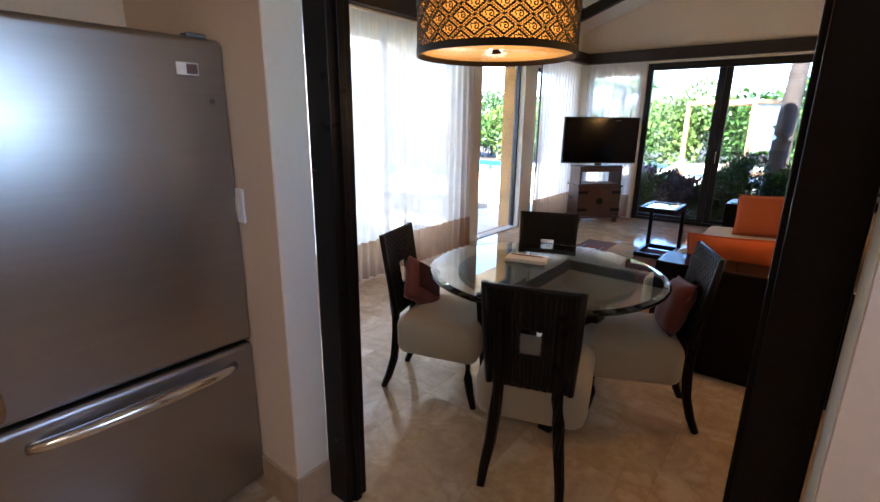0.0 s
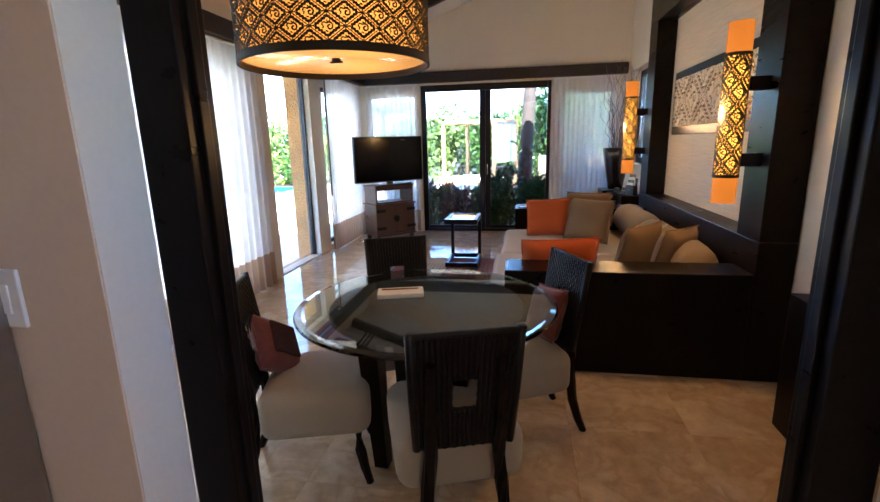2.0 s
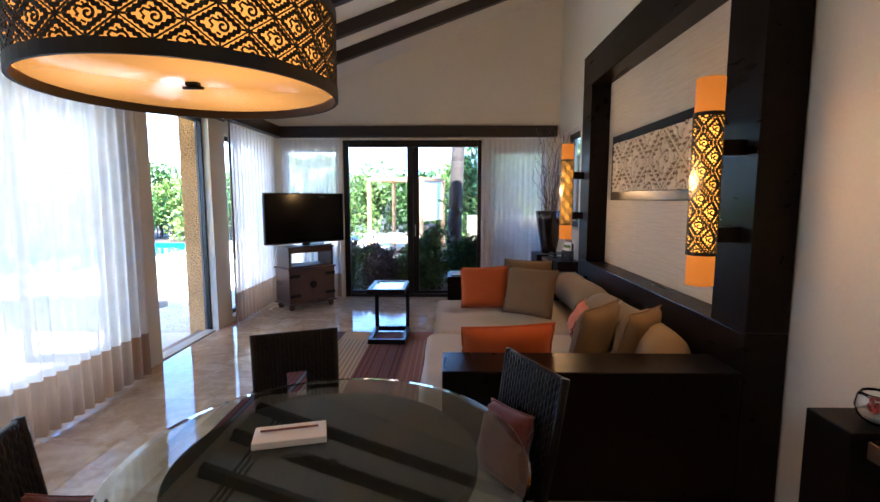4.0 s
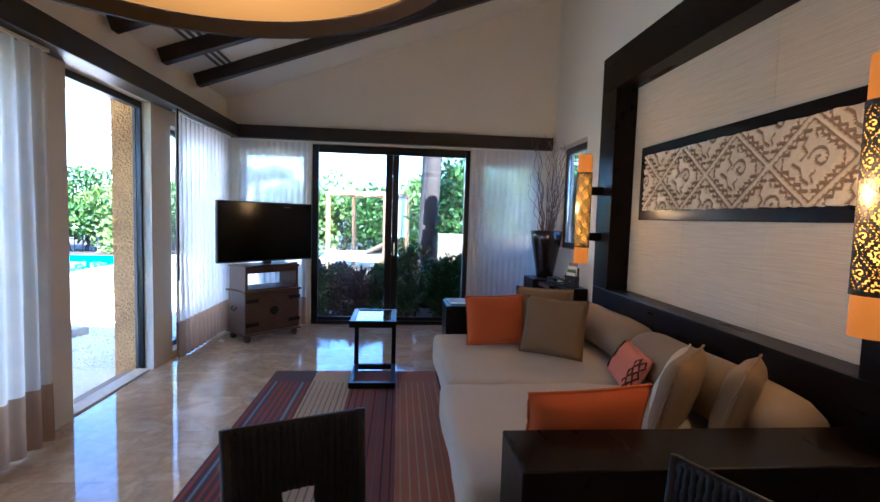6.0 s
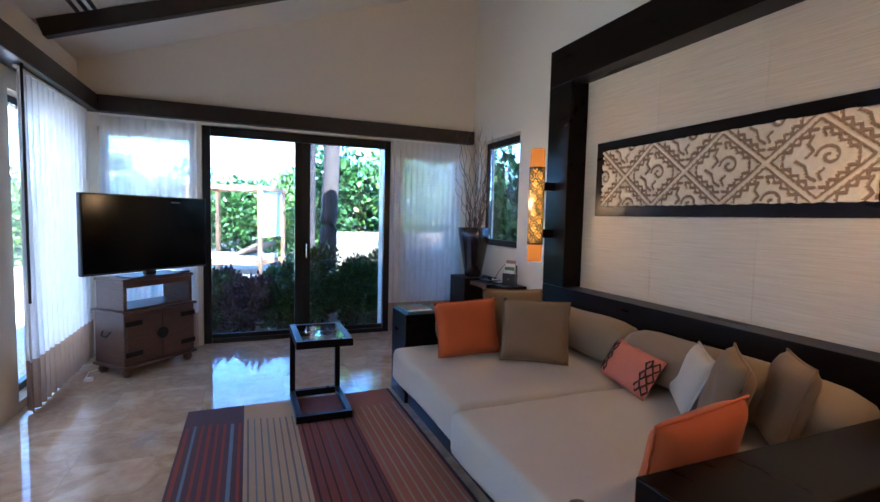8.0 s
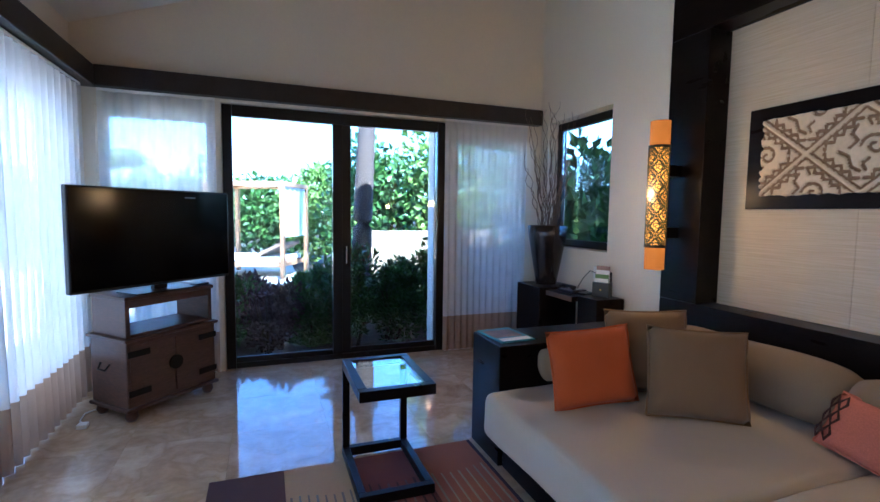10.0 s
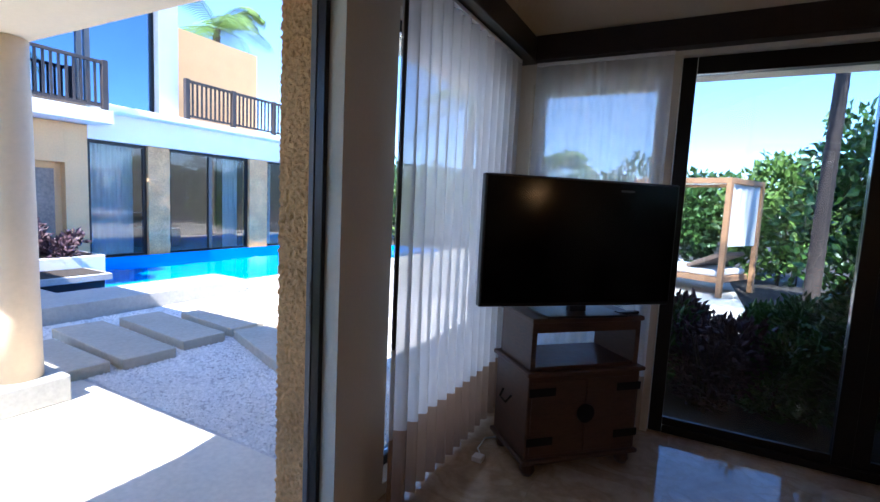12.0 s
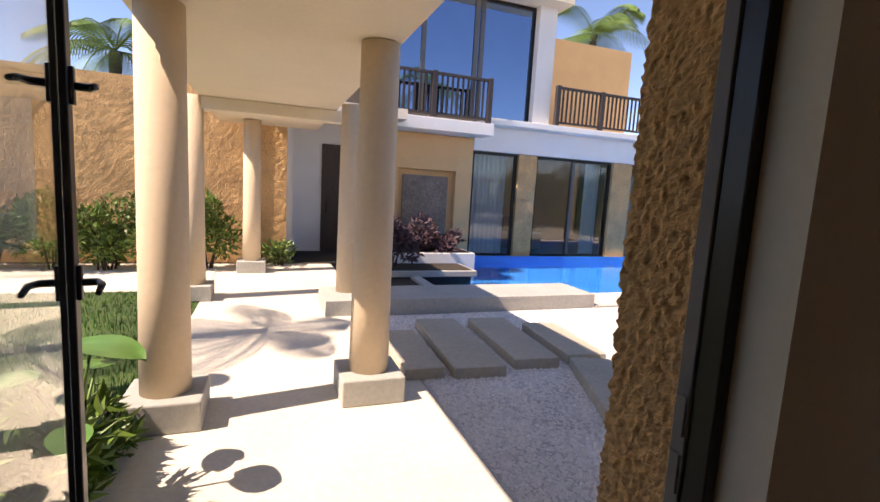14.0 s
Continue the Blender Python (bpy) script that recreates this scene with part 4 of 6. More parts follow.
for a, b in ((3.36, 4.62), (4.64, 5.67)):
    bb = solid("bolster_cushion", bolster(a, b, 0.70, 0.615, 0.158), bolster_m, "long taupe bolster lying along the sofa back", "cushion", "sofa bolsters", smooth=True)
bm = BM()
tube(bm, [(-0.30, 5.60, 0.60), (0.0, 5.60, 0.60), (0.35, 5.60, 0.60), (0.53, 5.60, 0.60)], [0.09, 0.10, 0.10, 0.085], 18)
solid("bolster_cushion", bm, bolster_m, "short taupe bolster lying along the sofa arm", "cushion", "sofa bolsters", smooth=True)

cushion("sofa_cushion", 0.47, 0.40, 0.13, -0.175, 5.30, 0.462, -100, 14, orange_m, "burnt orange square cushion standing on the sofa", -4)
cushion("sofa_cushion", 0.47, 0.44, 0.15, 0.17, 5.00, 0.462, -120, 16, tan_m, "tan square cushion standing on the sofa", 2)
cushion("sofa_cushion", 0.47, 0.46, 0.14, 0.22, 5.36, 0.462, -110, 12, tan_m, "tan square cushion standing behind another", 0)
c = cushion("sofa_cushion", 0.44, 0.25, 0.11, 0.43, 4.45, 0.462, 172, 30, stripe_m, "salmon lumbar cushion with black patterned ends", 4)
band_m = mat("black_ikat_band", (0.05, 0.015, 0.012), 0.9, scale=40, var=0.4, bump=0.3)
for sx in (-1, 1):
    bm = BM()
    for k in range(3):
        for q in range(2):
            cx, cz = sx * (0.165 + 0.045 * q), 0.055 + 0.07 * k
            ribbon(bm, [(cx - 0.02, cz), (cx, cz + 0.033), (cx + 0.02, cz), (cx, cz - 0.033), (cx - 0.02, cz)], 0.011, lambda u, v, d: (u, -0.052 * max(0.05, (1 - (u / 0.23) ** 4) * (1 - ((v - 0.125) / 0.125) ** 4)) ** 0.55 - d, v), 0.001, 0.005)
    part("pattern", bm, band_m, c, "black diamond pattern")
cushion("sofa_cushion", 0.38, 0.34, 0.11, 0.50, 4.10, 0.462, 142, 22, beige_m, "pale beige cushion leaning on the bolster", 3)
cushion("sofa_cushion", 0.43, 0.41, 0.15, 0.36, 3.80, 0.462, 134, 16, tan_m, "tan cushion leaning in a row on the sofa", 2)
cushion("sofa_cushion", 0.43, 0.41, 0.15, 0.56, 3.66, 0.462, 134, 16, tan_m, "tan cushion leaning in a row on the sofa", -2)
cushion("sofa_cushion", 0.54, 0.36, 0.14, -0.20, 3.47, 0.456, 98, 12, orange_m, "burnt orange lumbar cushion standing by the sofa arm", 1)

# headboard frame with woven wall covering and the carved panel
hb = thing("wall_panel_frame", pose(0, 0, 0), "large dark wooden frame round a woven straw wall covering", "wall panel")
FX0, FX1 = 0.89, 1.094
part("stile", box(BM(), FX0, FX1, 3.035, 3.34, 0.87, 2.65, 0.005), dark_m, hb)
part("stile", box(BM(), FX0, FX1, 5.67, 5.975, 0.87, 2.65, 0.005), dark_m, hb)
part("top_rail", box(BM(), FX0, FX1, 3.035, 5.975, 2.652, 2.975, 0.005), dark_m, hb)
part("bottom_rail", box(BM(), FX0, FX1, 3.035, 5.975, 0.0, 0.868, 0.005), dark_m, hb)


def straw():
    m = bpy.data.materials.new("woven_straw_cloth")
    m.use_nodes = True
    n, l = m.node_tree.nodes, m.node_tree.links
    p = n["Principled BSDF"]
    p.inputs["Roughness"].default_value = 0.9
    tc, mp = n.new("ShaderNodeTexCoord"), n.new("ShaderNodeMapping")
    mp.inputs["Scale"].default_value = (1, 2.5, 150)
    l.new(tc.outputs["Object"], mp.inputs[0])
    a = n.new("ShaderNodeTexNoise")
    a.inputs["Scale"].default_value, a.inputs["Detail"].default_value = 1.6, 6
    l.new(mp.outputs[0], a.inputs["Vector"])
    r = n.new("ShaderNodeValToRGB")
    e = r.color_ramp.elements
    e[0].position, e[0].color = 0.30, (0.53, 0.425, 0.285, 1)
    e[1].position, e[1].color = 0.68, (0.65, 0.545, 0.39, 1)
    l.new(a.outputs[0], r.inputs[0])
    l.new(r.outputs[0], p.inputs["Base Color"])
    b = n.new("ShaderNodeBump")
    b.inputs["Strength"].default_value, b.inputs["Distance"].default_value = 0.15, 0.003
    l.new(a.outputs[0], b.inputs["Height"])
    l.new(b.outputs[0], p.inputs["Normal"])
    return m


straw_m = straw()
for y0, y1 in ((3.341, 4.118), (4.120, 4.893), (4.895, 5.669)):
    part("straw_panel", box(BM(), 1.080, 1.094, y0, y1, 0.869, 2.651), straw_m, hb, "woven straw wall cloth")

art = thing("carved_panel", pose(0, 0, 0), "long pale carved stone relief in a dark frame", "wall art")
AY0, AY1, AZ0, AZ1 = 3.49, 5.49, 1.50, 2.105
part("backing", box(BM(), 1.052, 1.079, AY0, AY1, AZ0, AZ1, 0.004), dark_m, art)
SY0, SY1, SZ0, SZ1 = 3.545, 5.395, 1.578, 2.03


def carving():
    """A pale slab with its pattern cut in as a sunken ground, one relief mesh."""
    step = 0.0045
    ny, nz = int((SY1 - SY0) / step), int((SZ1 - SZ0) / step)
    Y, Z = np.meshgrid(np.linspace(SY0, SY1, ny + 1), np.linspace(SZ0, SZ1, nz + 1), indexing="ij")
    depth = np.zeros_like(Y)
    w, h, zc = 0.535, SZ1 - SZ0, (SZ0 + SZ1) / 2
    cells = [(5.14 - (k + 0.5) * w, zc) for k in range(-1, 4)] + [(5.14 - k * w, zc + e * h / 2) for k in range(-1, 4) for e in (-1, 1)]
    for cy, cz in cells:
        for pts, wd in carved_grooves(w, h):
            q = [(cy - x, cz + z) for x, z in pts]
            for (y0, z0), (y1, z1) in zip(q, q[1:]):
                dy, dz = y1 - y0, z1 - z0
                f = np.clip(((Y - y0) * dy + (Z - z0) * dz) / (dy * dy + dz * dz + 1e-9), 0, 1)
                r = np.hypot(Y - y0 - f * dy, Z - z0 - f * dz)
                depth = np.maximum(depth, np.clip((wd * 0.62 - r) / 0.006 + 0.5, 0, 1))
    bm = BM()
    V = [[None] * (nz + 1) for _ in range(ny + 1)]
    for i in range(ny + 1):
        for j in range(nz + 1):
            y, z = Y[i, j], Z[i, j]
            out = 0.022 - 0.016 * depth[i, j] + 0.003 * noise.noise((y * 14, z * 14, 2))
            ey, ez = min(i, ny - i), min(j, nz - j)
            wob = 0.008 * noise.noise((y * 22, z * 22, 5))
            V[i][j] = bm.verts.new((1.051 - (out if ey and ez else 0.0005), y + (wob if ey < 3 else 0), z + (wob if ez < 3 else 0)))
    for i in range(ny):
        for j in range(nz):
            f = bm.faces.new((V[i][j], V[i + 1][j], V[i + 1][j + 1], V[i][j + 1]))
            # deep faces take the brown that stands for groove shadow
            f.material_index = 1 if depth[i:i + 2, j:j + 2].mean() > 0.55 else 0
    part("relief", bm, [carve_m, carve_shade_m], art, "pale carved stone slab with sunken grooves", True)


carving()

# ---- television corner ----
CH = Matrix.Translation((-2.555, 7.355, 0)) @ Matrix.Rotation(radians(45), 4, "Z")
ch = thing("chest", CH, "old walnut chest on bun feet with black iron straps", "cabinet")
part("body", box(BM(), -0.345, 0.345, -0.20, 0.20, 0.10, 0.555, 0.008), chest_m, ch)
part("moulding", box(BM(), -0.365, 0.365, -0.222, 0.222, 0.556, 0.580, 0.008), chest_m, ch)
part("moulding", box(BM(), -0.362, 0.362, -0.218, 0.218, 0.075, 0.099, 0.008), chest_m, ch)
up = BM()
box(up, -0.335, -0.305, -0.185, 0.185, 0.581, 0.835, 0.004)
box(up, 0.305, 0.335, -0.185, 0.185, 0.581, 0.835, 0.004)
box(up, -0.3049, 0.3049, -0.185, -0.165, 0.782, 0.8345, 0.003)
part("upper_case", up, chest_m, ch)
part("top", box(BM(), -0.345, 0.345, -0.20, 0.20, 0.836, 0.862, 0.006), chest_m, ch)
part("shelf_board", box(BM(), -0.304, 0.304, -0.184, 0.184, 0.581, 0.60, 0.003), chest_m, ch)
for sx in (-1, 1):
    dd = part("door", box(BM(), sx * 0.005, sx * 0.325, -0.209, -0.2005, 0.125, 0.53, 0.004), chest_m, ch)
    for z in (0.18, 0.45):
        part("strap", box(BM(), sx * 0.19, sx * 0.345, -0.216, -0.2095, z, z + 0.045, 0.003), iron_m, dd, "black iron strap")
    for sy in (-1, 1):
        bm = BM()
        lathe(bm, [(0.0005, 0.0), (0.028, 0.0), (0.042, 0.03), (0.036, 0.06), (0.03, 0.074), (0.0005, 0.074)], 14, sx * 0.30, sy * 0.16)
        part("foot", bm, chest_m, ch, "", True)
    bm = BM()
    tube(bm, [(sx * 0.366, -0.05, 0.40), (sx * 0.392, -0.04, 0.36), (sx * 0.392, 0.04, 0.36), (sx * 0.366, 0.05, 0.40)], 0.007, 6)
    part("carry_handle", bm, iron_m, ch, "black iron carry handle", True)
bm = BM()
cyl(bm, (0, -0.210, 0.34), (0, -0.221, 0.34), 0.052, n=20)
part("lock_plate", bm, iron_m, ch, "round black iron lock plate")

TV = Matrix.Translation((-2.505, 7.270, 0)) @ Matrix.Rotation(radians(43.5), 4, "Z")
tv = thing("television", TV, "black flat-screen television, switched off, on its stand", "television")
part("case", box(BM(), -0.585, 0.585, -0.022, 0.03, 0.908, 1.593, 0.008), black_m, tv)
part("screen", box(BM(), -0.573, 0.573, -0.0245, -0.0225, 0.928, 1.581), screen_m, tv, "glossy dark screen")
part("badge", box(BM(), 0.20, 0.285, -0.0262, -0.0246, 1.535, 1.545), grey_m, tv)
part("neck", box(BM(), -0.05, 0.05, -0.012, 0.03, 0.875, 0.907, 0.004), black_m, tv)
part("foot", box(BM(), -0.24, 0.24, -0.12, 0.12, 0.863, 0.875, 0.005), black_m, tv)
rc = tagged(part("remote_control", box(BM(), -0.03, 0.12, -0.02, 0.02, 0, 0.018, 0.005), black_m), "black remote control lying on the chest", "remote")
rc.matrix_basis = CH @ pose(0.22, -0.15, 0.863, 0, 0, 6)
bm = BM()
tube(bm, [(-2.93, 7.05, 0.006), (-2.98, 7.12, 0.006), (-2.99, 7.25, 0.006), (-2.90, 7.36, 0.006), (-2.86, 7.50, 0.006)], 0.005, 6)
box(bm, -2.96, -2.90, 6.98, 7.04, 0.0, 0.03, 0.006)
solid("power_cable", bm, white_m, "loose white power cable and adapter on the floor", "cable", smooth=False)

# ---- side desk by the window ----
dk = thing("side_desk", pose(0, 0, 0), "low black console desk with block ends under the window", "desk")
part("end_block", box(BM(), 0.665, 1.085, 7.20, 7.625, 0, 0.758, 0.005), dark_m, dk)
part("end_block", box(BM(), 0.80, 1.085, 6.54, 6.80, 0, 0.745, 0.005), dark_m, dk)
part("top", box(BM(), 0.74, 1.085, 6.802, 7.198, 0.69, 0.735, 0.004), dark_m, dk)
part("edge_strip", box(BM(), 0.733, 0.7395, 6.802, 7.198, 0.69, 0.735, 0.001), mat("walnut_edge", (0.16, 0.09, 0.055), 0.4, var=0.3), dk, "brown walnut edge")

v = thing("floor_vase", pose(0.875, 7.42, 0.759), "tall black lacquer vase with dry curly twigs on the desk", "vase")
bm = BM()
lathe(bm, [(0.0005, 0.0), (0.095, 0.0), (0.105, 0.03), (0.145, 0.25), (0.185, 0.48), (0.197, 0.585), (0.188, 0.588), (0.175, 0.50), (0.12, 0.20), (0.0005, 0.15)], 40)
part("body", bm, vase_m, v, "", True)
rng = random.Random(5)
for k in range(34):
    a, sp_ = rng.uniform(0, 6.28), rng.uniform(0.02, 0.24)
    h = rng.uniform(0.55, 1.22)
    pts, rad = [], []
    wx, wy = rng.uniform(2, 4), rng.uniform(0, 6)
    for j in range(25):
        f = j / 24
        rr = 0.03 + (0.09 + sp_ * 0.9) * f ** 1.3
        pts.append((rr * math.cos(a) + 0.038 * math.sin(wx * 7 * f + wy) * f + 0.012 * math.sin(31 * f + wy), rr * math.sin(a) + 0.038 * math.cos(wx * 6 * f + wy) * f, 0.30 + (h + 0.28) * f))
        rad.append(0.0062 * (1 - 0.7 * f))
    part("twig", tube(BM(), pts, rad, 5), twig_m, v, "", True)

ph = thing("telephone", pose(0.90, 7.02, 0.736, 0, 0, 8), "black desk telephone with its handset", "telephone")
part("base", box(BM(), -0.09, 0.09, -0.10, 0.10, 0, 0.03, 0.008), black_m, ph)
bm = BM()
tube(bm, [(-0.06, -0.09, 0.05), (-0.06, -0.04, 0.062), (-0.06, 0.04, 0.062), (-0.06, 0.09, 0.05)], [0.022, 0.015, 0.015, 0.022], 10)
part("handset", bm, black_m, ph, "", True)
part("keypad", box(BM(), 0.0, 0.07, -0.06, 0.05, 0.03, 0.033, 0.001), paper_m, ph, "pale keypad card")
bx = tagged(part("dark_case", box(BM(), -0.07, 0.07, -0.05, 0.05, 0, 0.022, 0.005), black_m), "small black case lying on the desk", "case")
bx.matrix_basis = pose(0.93, 6.86, 0.736, 0, 0, 20)
ou = thing("wall_socket", pose(1.099, 6.93, 0.92), "white wall socket with a dark cable", "socket")
part("plate", box(BM(), -0.008, 0.0, -0.037, 0.037, -0.06, 0.06, 0.003), white_m, ou)
part("cable", tube(BM(), [(-0.01, 0.0, 0.0), (-0.05, 0.03, 0.02), (-0.10, 0.07, -0.06), (-0.15, 0.09, -0.165)], 0.004, 6), black_m, ou, "", True)
br = thing("brochure_holder", pose(0.945, 6.66, 0.746, 0, 0, -62), "black leather brochure holder with printed cards", "brochure holder")
bm = BM()
box(bm, -0.075, 0.075, -0.035, 0.035, 0, 0.13, 0.004)
box(bm, -0.072, 0.072, 0.015, 0.034, 0.131, 0.22, 0.006)
part("case", bm, black_m, br)
cards = [(0.20, 0.27, (0.28, 0.16, 0.12)), (0.17, 0.235, (0.78, 0.77, 0.74)), (0.15, 0.20, (0.10, 0.20, 0.06)), (0.125, 0.165, (0.78, 0.77, 0.74))]
for i, (z0, z1, col) in enumerate(cards):
    cd = part("card", box(BM(), -0.06, 0.06, 0.012 - 0.012 * i, 0.014 - 0.012 * i, 0.131, z1), mat("card_%d" % i, col, 0.5), br)
part("emblem", box(BM(), -0.008, 0.008, -0.0365, -0.0352, 0.06, 0.075), mat("dull_gold", (0.3, 0.2, 0.06), 0.4, metal=0.8), br)

mg = thing("magazine", pose(-0.40, 5.90, 0.701, 0, 0, 4), "teal-covered magazine lying on the sofa arm", "magazine")
part("cover", box(BM(), -0.115, 0.115, -0.15, 0.15, 0, 0.010, 0.001), book_m, mg)
part("picture", box(BM(), -0.10, 0.085, -0.06, 0.10, 0.0101, 0.0112), mat("cover_picture", (0.16, 0.07, 0.05), 0.35, scale=9, var=0.8), mg)
part("title_bar", box(BM(), -0.10, 0.10, -0.14, -0.085, 0.0101, 0.0112), paper_m, mg)

# ---- entrance console ----
cs = thing("console_table", pose(0, 0, 0), "dark wooden console with a glass inset along the wall", "console table")
part("end_panel", box(BM(), 0.845, 1.094, 2.36, 2.572, 0, 0.716, 0.005), dark_m, cs)
part("end_panel", box(BM(), 0.865, 1.094, 1.10, 1.25, 0, 0.716, 0.005), dark_m, cs)
part("rail", box(BM(), 0.905, 1.094, 1.251, 2.359, 0.60, 0.672, 0.004), dark_m, cs)
part("edge_strip", box(BM(), 0.898, 0.9045, 1.251, 2.359, 0.63, 0.690, 0.001), mat("walnut_edge", (0.16, 0.09, 0.055), 0.4, var=0.3), cs, "brown walnut edge")
part("glass_top", box(BM(), 0.905, 1.094, 1.251, 2.359, 0.682, 0.692), glass_m, cs, "clear glass inset")
bw = thing("glass_bowl", pose(0.995, 2.44, 0.717), "clear glass bowl with white sand and a red flower", "bowl")
bm = BM()
lathe(bm, [(0.0005, 0.0), (0.03, 0.0), (0.058, 0.025), (0.068, 0.06), (0.06, 0.098), (0.05, 0.112), (0.047, 0.110), (0.056, 0.096), (0.064, 0.06), (0.054, 0.028), (0.028, 0.004), (0.0005, 0.004)], 32)
part("bowl", bm, bowl_m, bw, "", True)
bm = BM()
lathe(bm, [(0.0005, 0.006), (0.028, 0.006), (0.050, 0.027), (0.055, 0.038), (0.0005, 0.042)], 24)
part("sand", bm, sand_m, bw, "", True)
bm = BM()
for k in range(16):
    a, b = k * 2.4, 0.2 + 0.06 * (k % 5)
    p = Vector((0.022 * math.cos(a), 0.022 * math.sin(a), 0.052 + 0.014 * (k % 3)))
    bmesh.ops.create_uvsphere(bm, u_segments=6, v_segments=4, radius=0.014, matrix=Matrix.Translation(p) @ Matrix.Rotation(a, 4, "Z") @ Matrix.Rotation(b * 4, 4, "Y") @ Matrix.Diagonal((1.3, 0.7, 0.35, 1)))
part("flower", bm, red_m, bw, "red dried petals", True)
fr = thing("photo_stand", pose(0.99, 2.12, 0.6925, 0, 0, 72), "black framed card stand on the console", "card stand")
part("board", box(BM(), -0.085, 0.085, -0.006, 0.006, 0.0, 0.17, 0.003, m=Matrix.Rotation(radians(-12), 4, "X")), black_m, fr)
part("prop", box(BM(), -0.02, 0.02, 0.0, 0.005, 0.0, 0.12, 0.001, m=Matrix.Translation((0, 0.07, 0)) @ Matrix.Rotation(radians(22), 4, "X")), black_m, fr)

# ---- kitchen ----
fg = thing("refrigerator", pose(-1.477, 0.132, 0), "brushed steel refrigerator with a freezer drawer below", "refrigerator")
part("body", box(BM(), -0.66, -0.06, -0.06, 0.70, 0.02, 1.715, 0.012), grey_m, fg, "dark grey cabinet")
dr = part("door", box(BM(), -0.055, 0.022, -0.065, 0.703, 0.685, 1.73, 0.022, 4), steel_m, fg, "brushed steel upper door", True)
fz = part("freezer_drawer", box(BM(), -0.055, 0.022, -0.065, 0.703, 0.06, 0.672, 0.022, 4), steel_m, fg, "brushed steel freezer drawer", True)
bm = BM()
pts = []
for k in range(15):
    f = k / 14
    pts.append((0.024 + 0.052 * math.sin(math.pi * f) ** 0.6, 0.02 + 0.60 * f, 0.605 + 0.012 * math.sin(math.pi * f)))
tube(bm, pts, [0.017 + 0.006 * math.sin(math.pi * k / 14) for k in range(15)], 10)
part("handle", bm, chrome_m, fz, "bowed polished steel handle", True)
bm = BM()
tube(bm, [(0.022, -0.02, 0.72), (0.07, -0.02, 0.76), (0.078, -0.02, 1.15), (0.07, -0.02, 1.46), (0.022, -0.02, 1.50)], 0.016, 10)
part("handle", bm, mat("tan_handle", (0.55, 0.40, 0.22), 0.4), dr, "upright door handle", True)
part("badge", box(BM(), 0.0221, 0.0245, 0.545, 0.612, 1.615, 1.652, 0.001), paper_m, dr, "pale maker's plate")
part("emblem", box(BM(), 0.0246, 0.0256, 0.575, 0.608, 1.619, 1.648), mat("badge_brown", (0.10, 0.05, 0.04), 0.4), dr)
bm = BM()
cyl(bm, (0.022, 0.645, 1.54), (0.026, 0.645, 1.54), 0.008, n=14)
part("button", bm, grey_m, dr)
part("top_hinge", box(BM(), -0.05, 0.0, 0.60, 0.66, 1.7305, 1.744, 0.004), grey_m, fg)

sw = thing("light_switch", pose(-1.455, 0.8345, 1.195), "white light switch plate beside the refrigerator", "switch")
part("plate", box(BM(), -0.037, 0.037, -0.009, 0.0, -0.06, 0.06, 0.003), white_m, sw)
part("rocker", box(BM(), -0.016, 0.016, -0.014, -0.0091, -0.03, 0.03, 0.003), paper_m, sw)

# ---- outdoors: ground, court and pool ----
GZ = -0.20
POOL = (-13.35, -9.30, 8.05, 19.0)
bm = BM()
F = 900.0
for x0, x1, y0, y1 in ((-F, POOL[0], -F, F), (POOL[1], F, -F, F), (POOL[0], POOL[1], -F, POOL[2]), (POOL[0], POOL[1], POOL[3], F)):
    q = [bm.verts.new((x, y, GZ - 0.012)) for x, y in ((x0, y0), (x1, y0), (x1, y1), (x0, y1))]
    bm.faces.new(q)
solid("ground", bm, soil_m, "dark garden soil", "ground", kind="structure")


def slab(name, x0, x1, y0, y1, z0, z1, m, label, category="pavement", bevel=0.008):
    return solid(name, box(BM(), x0, x1, y0, y1, z0, z1, bevel), m, label, category, kind="structure")


slab("pavement", -12.4, -3.405, 4.62, 6.66, GZ - 0.1, GZ + 0.004, stone_m, "pale smooth stone court paving")
slab("pavement_left", -12.4, -10.11, 1.2, 4.615, GZ - 0.1, GZ + 0.002, stone_m, "pale smooth stone court paving")
slab("pavement_pool", -9.28, -8.45, 10.05, 20, GZ - 0.1, GZ + 0.02, stone_m, "pale stone pool deck")
slab("pavement_garden", -9.0, -1.0, 12.4, 24, GZ - 0.1, GZ + 0.004, stone_m, "bright pale garden paving by the pool")
slab("lawn", -10.1, -3.41, -4, 4.615, GZ - 0.1, GZ - 0.004, lawn_m, "short green lawn", "lawn")
slab("gravel_bed", -8.44, -3.405, 6.665, 12.39, GZ - 0.1, GZ - 0.004, gravelbed_m, "bed of pale pebbles", "gravel")
slab("kerb_pool", -9.28, -8.45, 6.10, 10.04, GZ - 0.1, 0.0, greystone_m, "grey stone pool kerb", "kerb")
slab("pool_rim", POOL[0], POOL[1], 7.88, 8.05, -1.4, GZ + 0.04, greystone_m, "grey stone pool rim", "pool")

